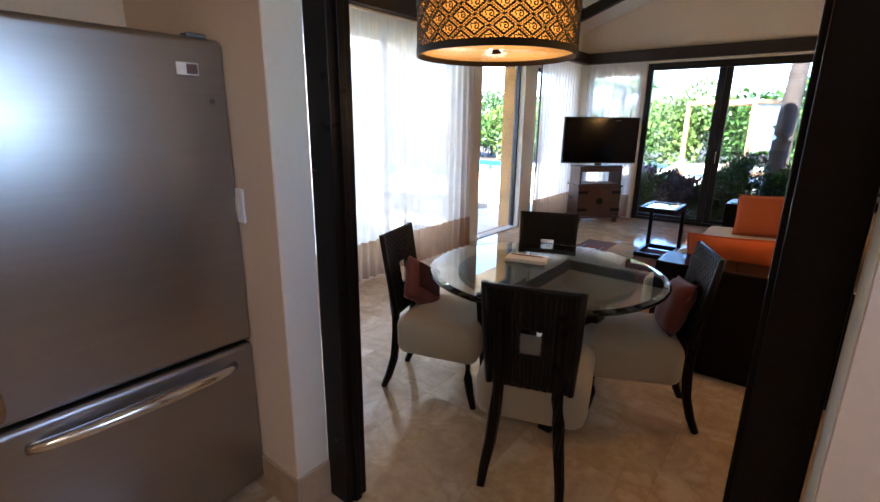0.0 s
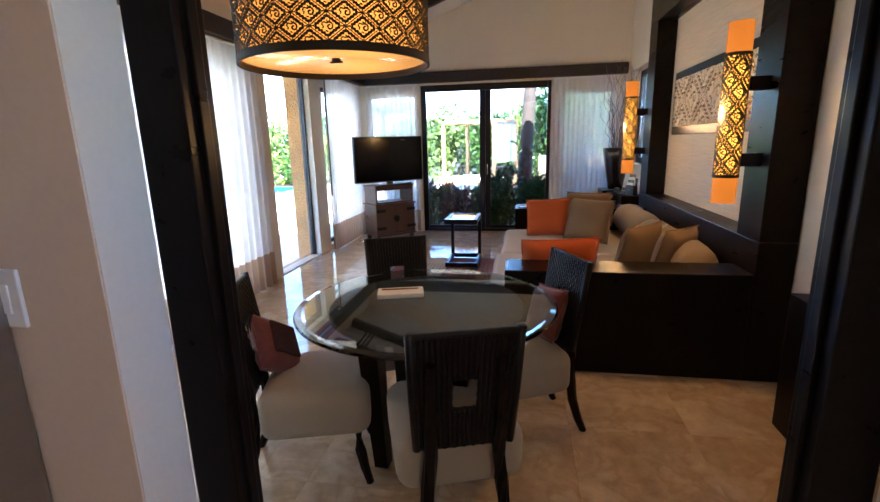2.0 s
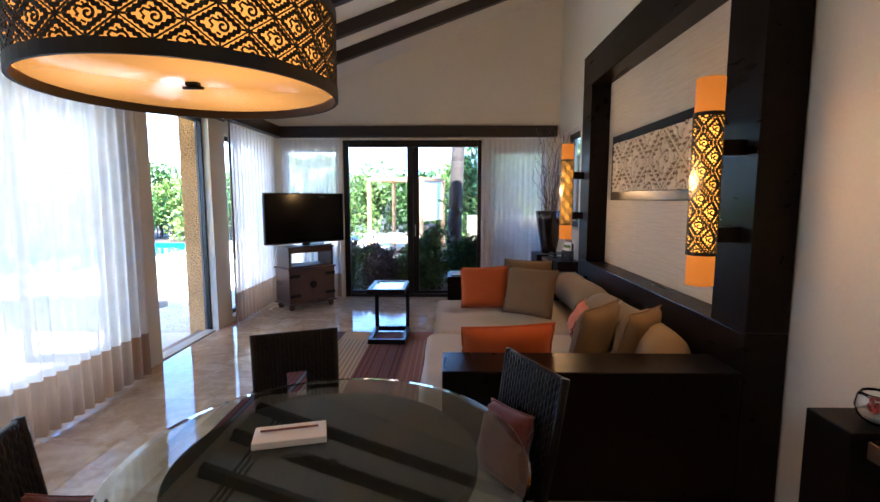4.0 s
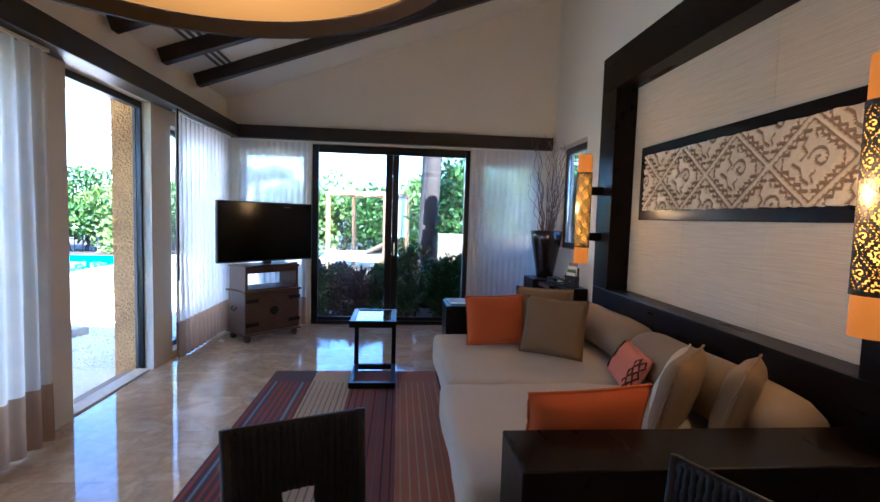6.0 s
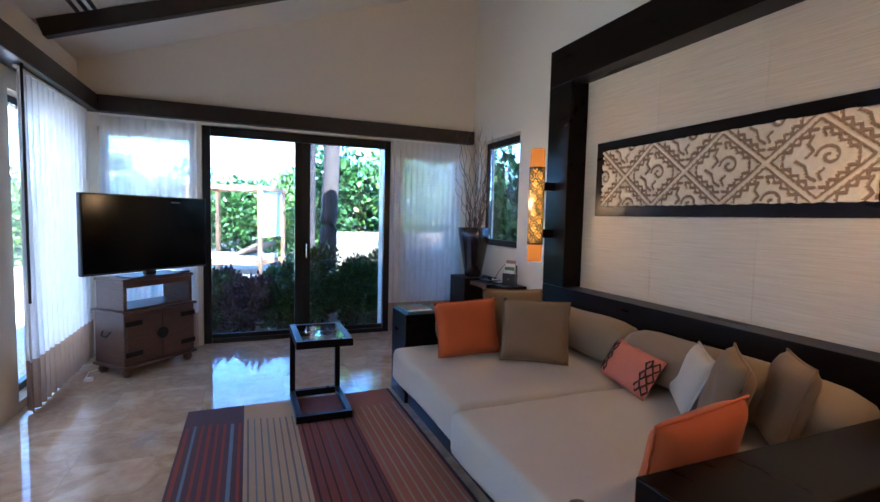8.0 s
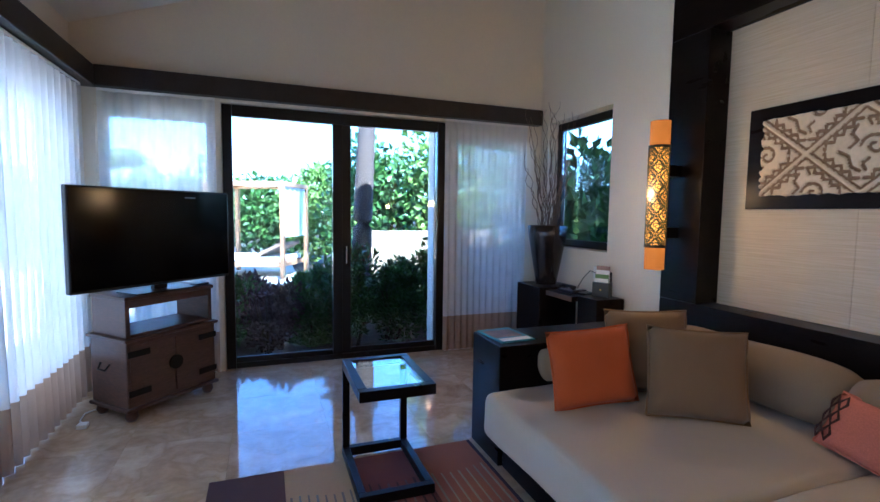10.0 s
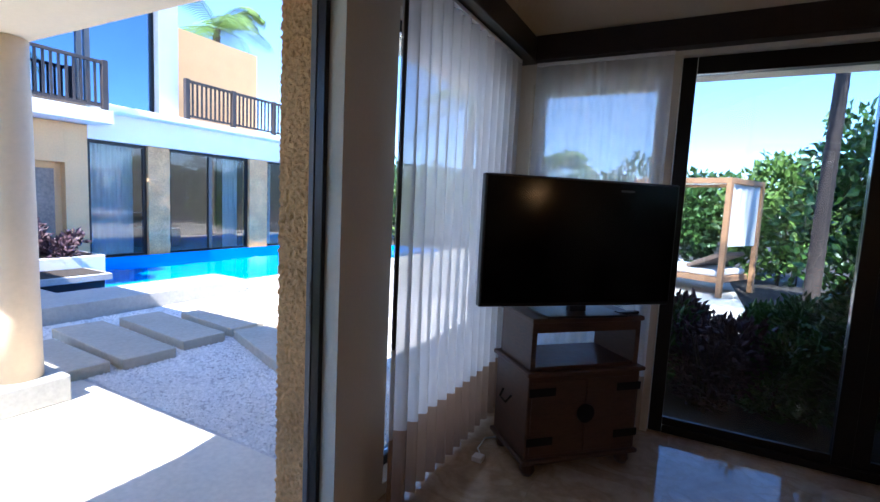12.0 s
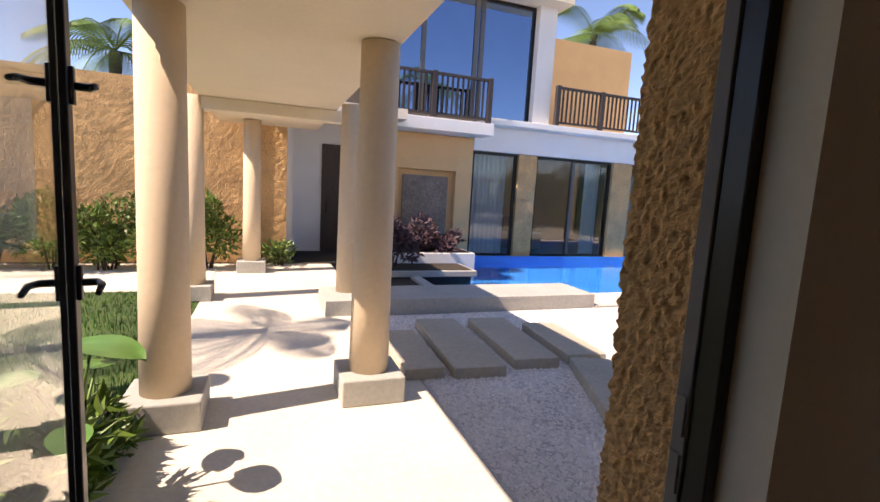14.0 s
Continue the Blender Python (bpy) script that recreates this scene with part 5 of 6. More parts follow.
pool = thing("pool", pose(0, 0, 0), "blue mosaic swimming pool along the villa", "pool", kind="structure")
bm = BM()
box(bm, POOL[0], POOL[1], POOL[2], POOL[3], -1.45, -1.35)
box(bm, POOL[1] - 0.02, POOL[1], POOL[2], POOL[3], -1.349, GZ)
box(bm, POOL[0], POOL[0] + 0.02, POOL[2], POOL[3], -1.349, GZ + 0.05)
box(bm, POOL[0] + 0.021, POOL[1] - 0.021, POOL[2] + 0.001, POOL[2] + 0.02, -1.349, GZ)
box(bm, POOL[0] + 0.021, POOL[1] - 0.021, POOL[3] - 0.02, POOL[3], -1.349, GZ)
part("basin", bm, poolfloor_m, pool)
bm = BM()
nx, ny = 40, 90
g = [[bm.verts.new((POOL[0] + 0.021 + (POOL[1] - POOL[0] - 0.042) * i / nx, POOL[2] + 0.021 + (POOL[3] - POOL[2] - 0.042) * j / ny, -0.30 + 0.007 * noise.noise((i * 0.37, j * 0.37, 1)) + 0.004 * noise.noise((i * 0.9, j * 0.9, 7)))) for j in range(ny + 1)] for i in range(nx + 1)]
for i in range(nx):
    for j in range(ny):
        bm.faces.new((g[i][j], g[i + 1][j], g[i + 1][j + 1], g[i][j + 1]))
wt = part("water", bm, water_m, pool, "rippled blue water", True)
wt.visible_shadow = False


def scatter(name, verts, faces, material, label, category, kind="stuff", parent=None):
    me = bpy.data.meshes.new(name)
    me.from_pydata(verts, [], faces)
    me.materials.append(material)
    ob = new(name, me)
    ob.parent = parent
    if label:
        tagged(ob, label)
    return tagged(ob, "", category if not parent else "", "", kind if not parent else "")


def pebbles():
    rg = np.random.RandomState(3)
    V, Fc = [], []
    base = np.array([(1, 0, 0), (0.3, 0.95, 0), (-0.8, 0.6, 0), (-0.8, -0.6, 0), (0.3, -0.95, 0), (0, 0, 1)], float)
    for _ in range(44000):
        x = -3.5 - 4.9 * rg.rand() ** 1.15
        y = 6.70 + 5.2 * rg.rand() ** 1.3
        s = 0.010 + 0.012 * rg.rand()
        a = rg.rand() * 6.28
        c, d = math.cos(a), math.sin(a)
        p = base * (s, s * (0.55 + 0.4 * rg.rand()), s * (0.5 + 0.4 * rg.rand()))
        p = np.stack([p[:, 0] * c - p[:, 1] * d + x, p[:, 0] * d + p[:, 1] * c + y, p[:, 2] + GZ - 0.004], 1)
        k = len(V)
        V.extend(map(tuple, p))
        Fc.extend([(k + i, k + (i + 1) % 5, k + 5) for i in range(5)])
    return V, Fc


scatter("pebble_bed", *pebbles(), gravel_m, "loose pale pebbles round the stepping stones", "gravel")
STEPS = [(-7.10, 7.25, 1.54, 0.48, -4), (-7.12, 7.88, 1.40, 0.46, -5), (-6.98, 8.44, 1.10, 0.42, -6), (-5.72, 8.15, 1.30, 0.50, -22), (-6.95, 6.72, 1.1, 0.36, -2)]
for x, y, lx, ly, a in STEPS:
    st = solid("stepping_stone", box(BM(), -lx / 2, lx / 2, -ly / 2, ly / 2, -0.10, 0.10, 0.012, 3), mat("weathered_step_stone", (0.44, 0.385, 0.295), 0.9, scale=22, var=0.16, bump=0.5), "long pale stepping stone set in pebbles", "stepping stone", "stepping stones")
    st.matrix_basis = pose(x, y, GZ, 0, 0, a)

# covered walk: round columns on stone blocks under a flat canopy
for x, y, hz in ((-6.25, 6.18, 0), (-6.14, 4.82, 0), (-8.98, 6.44, 0), (-9.62, 4.52, 0), (-11.62, 5.18, 0), (-6.4, 3.0, 1)):
    c = thing("column", pose(x, y, GZ), "round peach plaster column on a square stone block", "column", "columns of the covered walk")
    part("block", box(BM(), -0.235, 0.235, -0.235, 0.235, 0.004, 0.205, 0.012), greystone_m, c, "square grey stone block")
    bm = BM()
    lathe(bm, [(0.0005, 0.206), (0.152, 0.206), (0.146, 0.9), (0.138, 2.605), (0.0005, 2.605)], 36)
    part("shaft", bm, peach_m, c, "", True)
solid("canopy", box(BM(), -12.3, -4.26, 4.60, 6.32, 2.412, 2.70, 0.01), soffit_m, "flat cream canopy over the covered walk", "canopy", kind="structure")
solid("canopy_beam", box(BM(), -9.8, -9.55, 4.30, 7.0, 2.25, 2.411, 0.01), soffit_m, "cream canopy beam", "canopy", kind="structure")


def rough_block(name, x0, x1, y0, y1, z0, z1, step, amp, m, label, category="wall"):
    """A stucco block with a trowelled, pitted skin on its sides."""
    bm = BM()
    ring = []
    for (ax, ay), (bx_, by_) in (((x0, y0), (x1, y0)), ((x1, y0), (x1, y1)), ((x1, y1), (x0, y1)), ((x0, y1), (x0, y0))):
        n = max(1, int(max(abs(bx_ - ax), abs(by_ - ay)) / step))
        for i in range(n):
            ring.append((ax + (bx_ - ax) * i / n, ay + (by_ - ay) * i / n))
    nz = int((z1 - z0) / step)
    cx, cy = (x0 + x1) / 2, (y0 + y1) / 2
    rows = []
    for j in range(nz + 1):
        z = z0 + (z1 - z0) * j / nz
        row = []
        for x, y in ring:
            q = (x / step * 0.42, y / step * 0.42, z / step * 0.34)
            k = amp * (noise.noise(q) + 0.6 * abs(noise.noise((q[0] * 2.1, q[1] * 2.1, q[2] * 2.1))))
            ox = k if x >= x1 - 1e-6 else -k if x <= x0 + 1e-6 else 0
            oy = k if y >= y1 - 1e-6 else -k if y <= y0 + 1e-6 else 0
            row.append(bm.verts.new((x + ox, y + oy, z)))
        rows.append(row)
    L = len(ring)
    for a, b in zip(rows, rows[1:]):
        for i in range(L):
            bm.faces.new((a[i], a[(i + 1) % L], b[(i + 1) % L], b[i]))
    bm.faces.new(rows[-1])
    bm.faces.new(rows[0][::-1])
    return solid(name, bm, m, label, category, kind="structure")


rough_block("wall_stucco_pier", -3.545, -3.358, 6.112, 6.49, GZ, 2.61, 0.006, 0.0075, stucco_m, "rough ochre stucco pier beside the court door")
rough_block("garden_wall", -12.85, -12.55, -3.0, 5.26, GZ, 3.06, 0.03, 0.006, stucco_m, "tall rough ochre stucco garden wall")
rough_block("garden_wall_return", -12.85, -12.6, 5.27, 5.78, GZ, 2.6, 0.03, 0.008, stucco_m, "rough ochre stucco wall end")

# ---- the villa across the court ----
FXP = -13.5
vl = thing("villa", pose(0, 0, 0), "two-storey ochre villa with dark windows and balconies over the pool", "house")


def vbox(name, mat_, *a, label="", bevel=0.0):
    return part(name, box(BM(), *a, bevel), mat_, vl, label)


bm = BM()
box(bm, FXP - 0.3, FXP, 8.10, 8.26, GZ, 2.70)
box(bm, FXP - 0.3, FXP, 9.70, 10.12, GZ, 2.70)
box(bm, FXP - 0.3, FXP, 8.261, 9.699, 1.88, 2.70)
part("wall", bm, ochre_m, vl, "ochre painted wall with a niche")
vbox("niche_back", ochre_m, FXP - 0.32, FXP - 0.18, 8.261, 9.699, GZ, 1.879)
nf = vbox("niche_panel", mat("grey_relief", (0.22, 0.17, 0.13), 0.8, scale=20, var=0.5, bump=1.0), FXP - 0.179, FXP - 0.12, 8.42, 9.55, GZ, 1.74, label="grey carved relief panel")
for y0, y1 in ((11.40, 11.92), (14.33, 14.98), (17.4, 18.0)):
    rb = rough_block("pier", FXP - 0.3, FXP, y0, y1, GZ - 0.05, 2.42, 0.036, 0.008, stucco_m, "", "")
    rb.parent = vl
    for key in ("category", "kind"):
        if key in rb:
            del rb[key]
vbox("lintel", white_m, FXP - 0.3, FXP + 0.02, 10.121, 20.0, 2.43, 3.02, label="white rendered band")
vbox("floor_slab", white_m, FXP - 0.3, FXP + 0.66, 7.4, 10.32, 2.72, 2.99, bevel=0.01, label="projecting white balcony slab")
vbox("floor_slab", white_m, FXP - 0.3, FXP + 0.40, 10.33, 20.0, 3.03, 3.17, bevel=0.01, label="white balcony edge")
vbox("white_wall", white_m, FXP - 0.3, FXP + 0.1, 11.62, 12.10, 3.171, 6.4)
vbox("roof_edge", soffit_m, FXP - 0.6, FXP + 0.5, 7.4, 12.3, 6.0, 6.3)
vbox("terrace_wall", ochre_m, -14.9, -14.6, 12.11, 15.5, 2.99, 5.75, label="ochre terrace wall")
vbox("terrace_floor", white_m, -16.5, FXP - 0.31, 7.4, 20.0, 2.75, 2.98)
vbox("inner_back", inside_m, -18.0, -17.8, 7.4, 20.0, -0.3, 2.74, label="room wall with the indoor dimness in its colour")
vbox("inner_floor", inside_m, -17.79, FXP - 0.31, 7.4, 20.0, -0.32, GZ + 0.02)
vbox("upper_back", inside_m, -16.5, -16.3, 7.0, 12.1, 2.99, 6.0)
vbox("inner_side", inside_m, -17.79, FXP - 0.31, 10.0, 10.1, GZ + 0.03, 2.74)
vbox("plinth", greystone_m, FXP - 0.3, FXP + 0.14, 10.121, 20.0, -0.6, -0.19, label="grey stone plinth over the pool")
# upper panes mirror; the reflected sky's blue is put into their colour
mirror_glass_m = mat("sky_blue_mirror_glass", (0.20, 0.29, 0.42), 0.03, metal=1.0, var=0.04)
# windows
def villa_window(y0, y1, z0, z1, bars):
    w = part("window", box(BM(), FXP - 0.16, FXP - 0.08, y0, y0 + 0.07, z0, z1), frame_m, vl, "dark-framed window")
    part("frame", box(BM(), FXP - 0.16, FXP - 0.08, y1 - 0.07, y1, z0, z1), frame_m, w)
    part("frame", box(BM(), FXP - 0.16, FXP - 0.08, y0 + 0.071, y1 - 0.071, z1 - 0.07, z1), frame_m, w)
    part("frame", box(BM(), FXP - 0.16, FXP - 0.08, y0 + 0.071, y1 - 0.071, z0, z0 + 0.05), frame_m, w)
    for b in bars:
        part("mullion", box(BM(), FXP - 0.165, FXP - 0.07, b - 0.05, b + 0.05, z0 + 0.051, z1 - 0.071), mat("bronze_grey", (0.13, 0.12, 0.11), 0.4, metal=0.4), w)
    g = part("pane", box(BM(), FXP - 0.125, FXP - 0.115, y0 + 0.071, y1 - 0.071, z0 + 0.051, z1 - 0.071), mirror_glass_m if z0 > 3 else glass_m, w)


villa_window(10.13, 11.39, -0.17, 2.42, [])
villa_window(11.93, 14.32, -0.17, 2.42, [13.1])
villa_window(14.99, 17.39, -0.17, 2.42, [16.2])
villa_window(7.4, 11.61, 3.18, 5.98, [8.75, 10.05, 10.2])


def flat_curtain(y0, y1, x, z0, z1, n=40):
    bm = BM()
    g = []
    for i in range(n + 1):
        y = y0 + (y1 - y0) * i / n
        o = 0.04 * math.sin(i * 1.35) + 0.02 * math.sin(i * 0.6)
        g.append((bm.verts.new((x + o, y, z0)), bm.verts.new((x + o * 0.7, y, z1))))
    for a, b in zip(g, g[1:]):
        bm.faces.new((a[0], b[0], b[1], a[1]))
    return bm


for y0, y1 in ((10.2, 11.3), (13.75, 14.25), (15.0, 15.5)):
    part("inner_curtain", flat_curtain(y0, y1, FXP - 0.45, -0.15, 2.6), mat("grey_voile", (0.42, 0.46, 0.44), 0.9), vl, "pale drawn curtain", True)
for y0, y1 in ((10.35, 11.2),):
    part("inner_curtain", flat_curtain(y0, y1, FXP - 0.5, 3.0, 5.9), mat("grey_voile", (0.42, 0.46, 0.44), 0.9), vl, "pale drawn curtain", True)
# furniture glimpsed inside
bm = BM()
box(bm, -15.6, -14.7, 12.0, 13.0, GZ + 0.03, 0.35, 0.05)
box(bm, -15.6, -15.3, 12.0, 13.0, 0.35, 0.75, 0.05)
part("indoor_sofa", bm, bolster_m, vl)


def railing(y0, y1, x, z0, z1, step=0.125, posts=()):
    r = thing("balcony_railing", pose(0, 0, 0), "dark painted wooden balcony railing with upright slats", "railing", "balcony railings")
    part("top_rail", box(BM(), x - 0.04, x + 0.04, y0, y1, z1 - 0.06, z1, 0.005), rail_m, r)
    part("bottom_rail", box(BM(), x - 0.025, x + 0.025, y0, y1, z0 + 0.06, z0 + 0.11, 0.004), rail_m, r)
    me = None
    y = y0 + 0.08
    while y < y1 - 0.05:
        s = part("slat", box(BM(), -0.012, 0.012, -0.022, 0.022, z0 + 0.111, z1 - 0.061), rail_m, r) if me is None else new("slat", me)
        me = s.data
        s.parent = r
        s.location = (x, y, 0)
        y += step
    for p in posts:
        part("post", box(BM(), x - 0.055, x + 0.055, p - 0.055, p + 0.055, z0, z1 + 0.02, 0.005), rail_m, r)
    return r


railing(7.45, 10.25, FXP + 0.55, 2.992, 3.98, posts=(7.6, 8.85, 10.2))
railing(12.12, 19.8, FXP + 0.32, 3.172, 4.12, posts=(12.17, 13.5, 14.9, 16.3, 17.8, 19.7))

# white porch with its dark door, left of the villa
pw = thing("porch", pose(0, 0, 0), "white plastered porch with a dark wooden door", "porch")
part("wall", box(BM(), -14.3, -12.86, 5.785, 5.9, GZ, 2.8), white_m, pw)
part("back", box(BM(), -14.4, -14.301, 5.785, 8.09, GZ, 2.8), white_m, pw)
part("roof", box(BM(), -14.4, -12.31, 5.3, 8.09, 2.801, 3.0), soffit_m, pw)
part("side", box(BM(), -14.3, -13.81, 7.9, 8.09, GZ, 2.8), ochre_m, pw)
dd = part("door", box(BM(), -14.3, -14.24, 6.62, 7.75, GZ + 0.01, 2.33, 0.006), mat("dark_brown_door", (0.05, 0.03, 0.02), 0.5, scale=10, var=0.4, stretch=(1, 4, 1)), pw, "dark brown wooden door")
part("handle", box(BM(), -14.239, -14.20, 6.72, 6.75, 0.75, 1.0, 0.004), iron_m, dd)
# planters at the pool's end
for x0, x1, y0, y1, z0, z1, m_ in ((-12.9, -11.9, 7.3, 9.62, GZ - 0.1, 0.11, white_m), (-11.7, -10.8, 7.3, 9.18, GZ + 0.02, -0.07, greystone_m)):
    p = thing("planter", pose(0, 0, 0), "long low stone planter at the pool's end", "planter", "stone planters")
    part("box", box(BM(), x0, x1, y0, y1, z0, z1, 0.01), m_, p)
    part("soil", box(BM(), x0 + 0.08, x1 - 0.08, y0 + 0.08, y1 - 0.08, z1, z1 + 0.012), soil_m, p)
# black solid put in for the dark, shaded gap below the lower planter
solid("planter_base", box(BM(), -11.66, -10.9, 7.35, 9.1, -1.3, GZ + 0.018), black_m, "black block standing for the shaded gap under the planter", "planter", kind="structure")


# ---- plants ----
def leaf_cloud(rg, n, centre, size, leaf, ratio=0.45, shell=0.35, up=0.35, lump=5, droop=0.2):
    """Folded leaves in lumps inside a rough ellipsoid; many lie near its skin."""
    V, Fc = [], []
    lumps = []
    for _ in range(lump):
        d = rg.normal(size=3)
        d /= np.linalg.norm(d)
        lumps.append((d * (0.35 + 0.55 * rg.rand()), 0.35 + 0.3 * rg.rand()))
    for _ in range(n):
        c, r = lumps[rg.randint(len(lumps))]
        d = rg.normal(size=3)
        d /= np.linalg.norm(d)
        p = c + d * r * (shell + (1 - shell) * rg.rand() ** 0.5)
        P = np.array(centre) + p * np.array(size)
        if P[2] < GZ + 0.02:
            continue
        ax = d * 0.6 + rg.normal(size=3) * 0.5 + (0, 0, up)
        ax /= np.linalg.norm(ax)
        sd = np.cross(ax, rg.normal(size=3))
        sd /= np.linalg.norm(sd)
        nm = np.cross(ax, sd)
        L = leaf * (0.65 + 0.7 * rg.rand())
        W = L * ratio
        k = len(V)
        V += [tuple(P), tuple(P + ax * L * 0.45 + sd * W * 0.5 + nm * W * 0.12), tuple(P + ax * L * 0.5 - nm * 0.02), tuple(P + ax * L * 0.45 - sd * W * 0.5 + nm * W * 0.12), tuple(P + ax * L - nm * L * droop)]
        Fc += [(k, k + 1, k + 2), (k, k + 2, k + 3), (k + 1, k + 4, k + 2), (k + 2, k + 4, k + 3)]
    return V, Fc


def shrub(name, x, y, sx, sy, z0, z1, n, leaf, material, label, seed, ratio=0.45, lump=7, group="", stems=6, droop=0.2):
    rg = np.random.RandomState(seed)
    s = thing(name, pose(x, y, GZ), label, "shrub", group)
    V, Fc = leaf_cloud(rg, n, (0, 0, (z0 + z1) / 2 - GZ), (sx, sy, (z1 - z0) / 2), leaf, ratio, lump=lump, droop=droop)
    V = [(a, b, max(c, 0.03)) for a, b, c in V]
    scatter("foliage", V, Fc, material, "", "", parent=s)
    bm = BM()
    for k in range(stems):
        a = rg.rand() * 6.28
        q = 0.5 * rg.rand()
        ex, ey = sx * 0.6 * math.cos(a), sy * 0.6 * math.sin(a)
        tube(bm, [(ex * q, ey * q, -0.02), (ex * 0.5, ey * 0.5, (z1 - GZ) * 0.35), (ex, ey, (z1 - GZ) * 0.72)], [0.018, 0.012, 0.005], 5)
    part("stems", bm, stem_m, s, "", True)
    return s


# dark bed right outside the sliding door
sd_ = 11
for x, y, h, mm in ((-2.35, 9.35, 0.80, leaf_m), (-1.75, 9.15, 0.72, purple_m), (-1.25, 9.35, 0.74, leaf_m), (-0.75, 9.10, 0.92, leaf_m), (-0.20, 9.25, 0.90, leaf_m), (0.35, 9.15, 0.95, leaf_m), (0.95, 9.35, 1.0, leaf_m), (0.48, 8.95, 1.25, leaf_m), (0.92, 8.9, 1.3, leaf_m), (-1.0, 9.95, 0.72, leaf_m), (-0.1, 9.95, 0.78, leaf_m), (0.4, 9.9, 0.8, leaf_m), (-2.6, 10.0, 0.6, purple_m), (-1.9, 9.9, 0.62, purple_m), (-2.9, 9.4, 0.7, leaf_m)):
    sd_ += 1
    shrub("garden_shrub", x, y, 0.42, 0.38, GZ, h, 2000, 0.085, mm, "dense shrub growing outside the glass door" if mm is leaf_m else "purple-brown shrub growing outside the glass door", sd_, group="shrubs by the glass door")
# sea-grape hedge behind the garden
for i, (x, y, sx, top) in enumerate(((-5.6, 20.6, 1.6, 2.7), (-3.4, 20.2, 1.6, 2.8), (-1.7, 19.8, 1.6, 3.0), (0.0, 19.0, 1.5, 3.3), (1.1, 14.6, 1.3, 3.3), (2.6, 13.8, 1.4, 3.9), (4.2, 13.5, 1.5, 4.0), (-7.6, 19.4, 1.6, 2.4), (-9.4, 20.4, 1.6, 2.8), (-11.4, 20.8, 1.7, 2.7), (-13.4, 21.0, 1.7, 3.0), (-15.5, 21.2, 1.8, 3.0))):
    shrub("hedge_shrub", x, y, sx, 1.2, GZ - 0.1, top, 4200, 0.165, leaf_m if i % 2 == 0 else leafy_m, "tall round-leaved green hedge shrub in the sun", 40 + i, ratio=0.72, lump=12, group="garden hedge")
# shrubs beyond the small side window
for i, (x, y, top, mm) in enumerate(((1.98, 8.3, 2.5, leaf_m), (2.05, 9.4, 2.55, leaf_m), (2.1, 7.3, 2.4, leaf_m))):
    shrub("window_shrub", x, y, 0.48, 0.75, GZ, top, 1500, 0.16, mm, "round-leaved shrub outside the small side window", 60 + i, ratio=0.8, lump=8, group="shrubs by the side window")
# court plants
for i, (x, y) in enumerate(((-11.9, 2.2), (-11.8, 3.0), (-11.9, 3.7), (-11.9, 4.45), (-12.0, 1.4))):
    shrub("court_shrub", x, y, 0.5, 0.5, GZ, 1.10, 1500, 0.10, leafy_m, "light green shrub along the ochre garden wall", 80 + i, group="shrubs along the garden wall")
shrub("court_shrub", -12.2, 5.65, 0.35, 0.30, GZ, 0.25, 250, 0.12, leafy_m, "low green shrub beside a column", 90)
for i, (x, y, h) in enumerate(((-12.4, 7.75, 0.75), (-12.35, 8.4, 0.85), (-12.4, 9.1, 0.62), (-11.3, 7.6, 0.65))):
    shrub("purple_shrub", x, y, 0.48, 0.42, 0.02, h, 650, 0.13, purple_m, "purple-leaved shrub growing in a planter", 95 + i, group="purple planter shrubs")
for i, (x, y) in enumerate(((-5.55, 4.52), (-5.30, 4.42), (-5.80, 4.40), (-5.0, 4.33), (-4.7, 4.28), (-5.45, 4.25), (-5.15, 4.55))):
    shrub("ground_cover", x, y, 0.30, 0.22, GZ, 0.22, 480, 0.11, leafy_m, "variegated leafy plant beside the open door", 110 + i, ratio=0.35, group="plants beside the door", droop=0.35)


def grass():
    rg = np.random.RandomState(12)
    V, Fc = [], []
    for _ in range(15000):
        x, y = -10.05 + 5.4 * rg.rand(), 4.58 - 3.2 * rg.rand() ** 1.3
        a, h, r = rg.rand() * 6.28, 0.03 + 0.035 * rg.rand(), 0.02 * rg.rand()
        c, d = math.cos(a), math.sin(a)
        k = len(V)
        V += [(x - 0.005 * d, y + 0.005 * c, GZ - 0.006), (x + 0.005 * d, y - 0.005 * c, GZ - 0.006), (x + r * c, y + r * d, GZ + h)]
        Fc.append((k, k + 1, k + 2))
    return V, Fc


scatter("grass", *grass(), mat("grass_blade", (0.06, 0.15, 0.025), 0.6, scale=4, var=0.3, island=0.4), "short green lawn grass beside the covered walk", "grass")


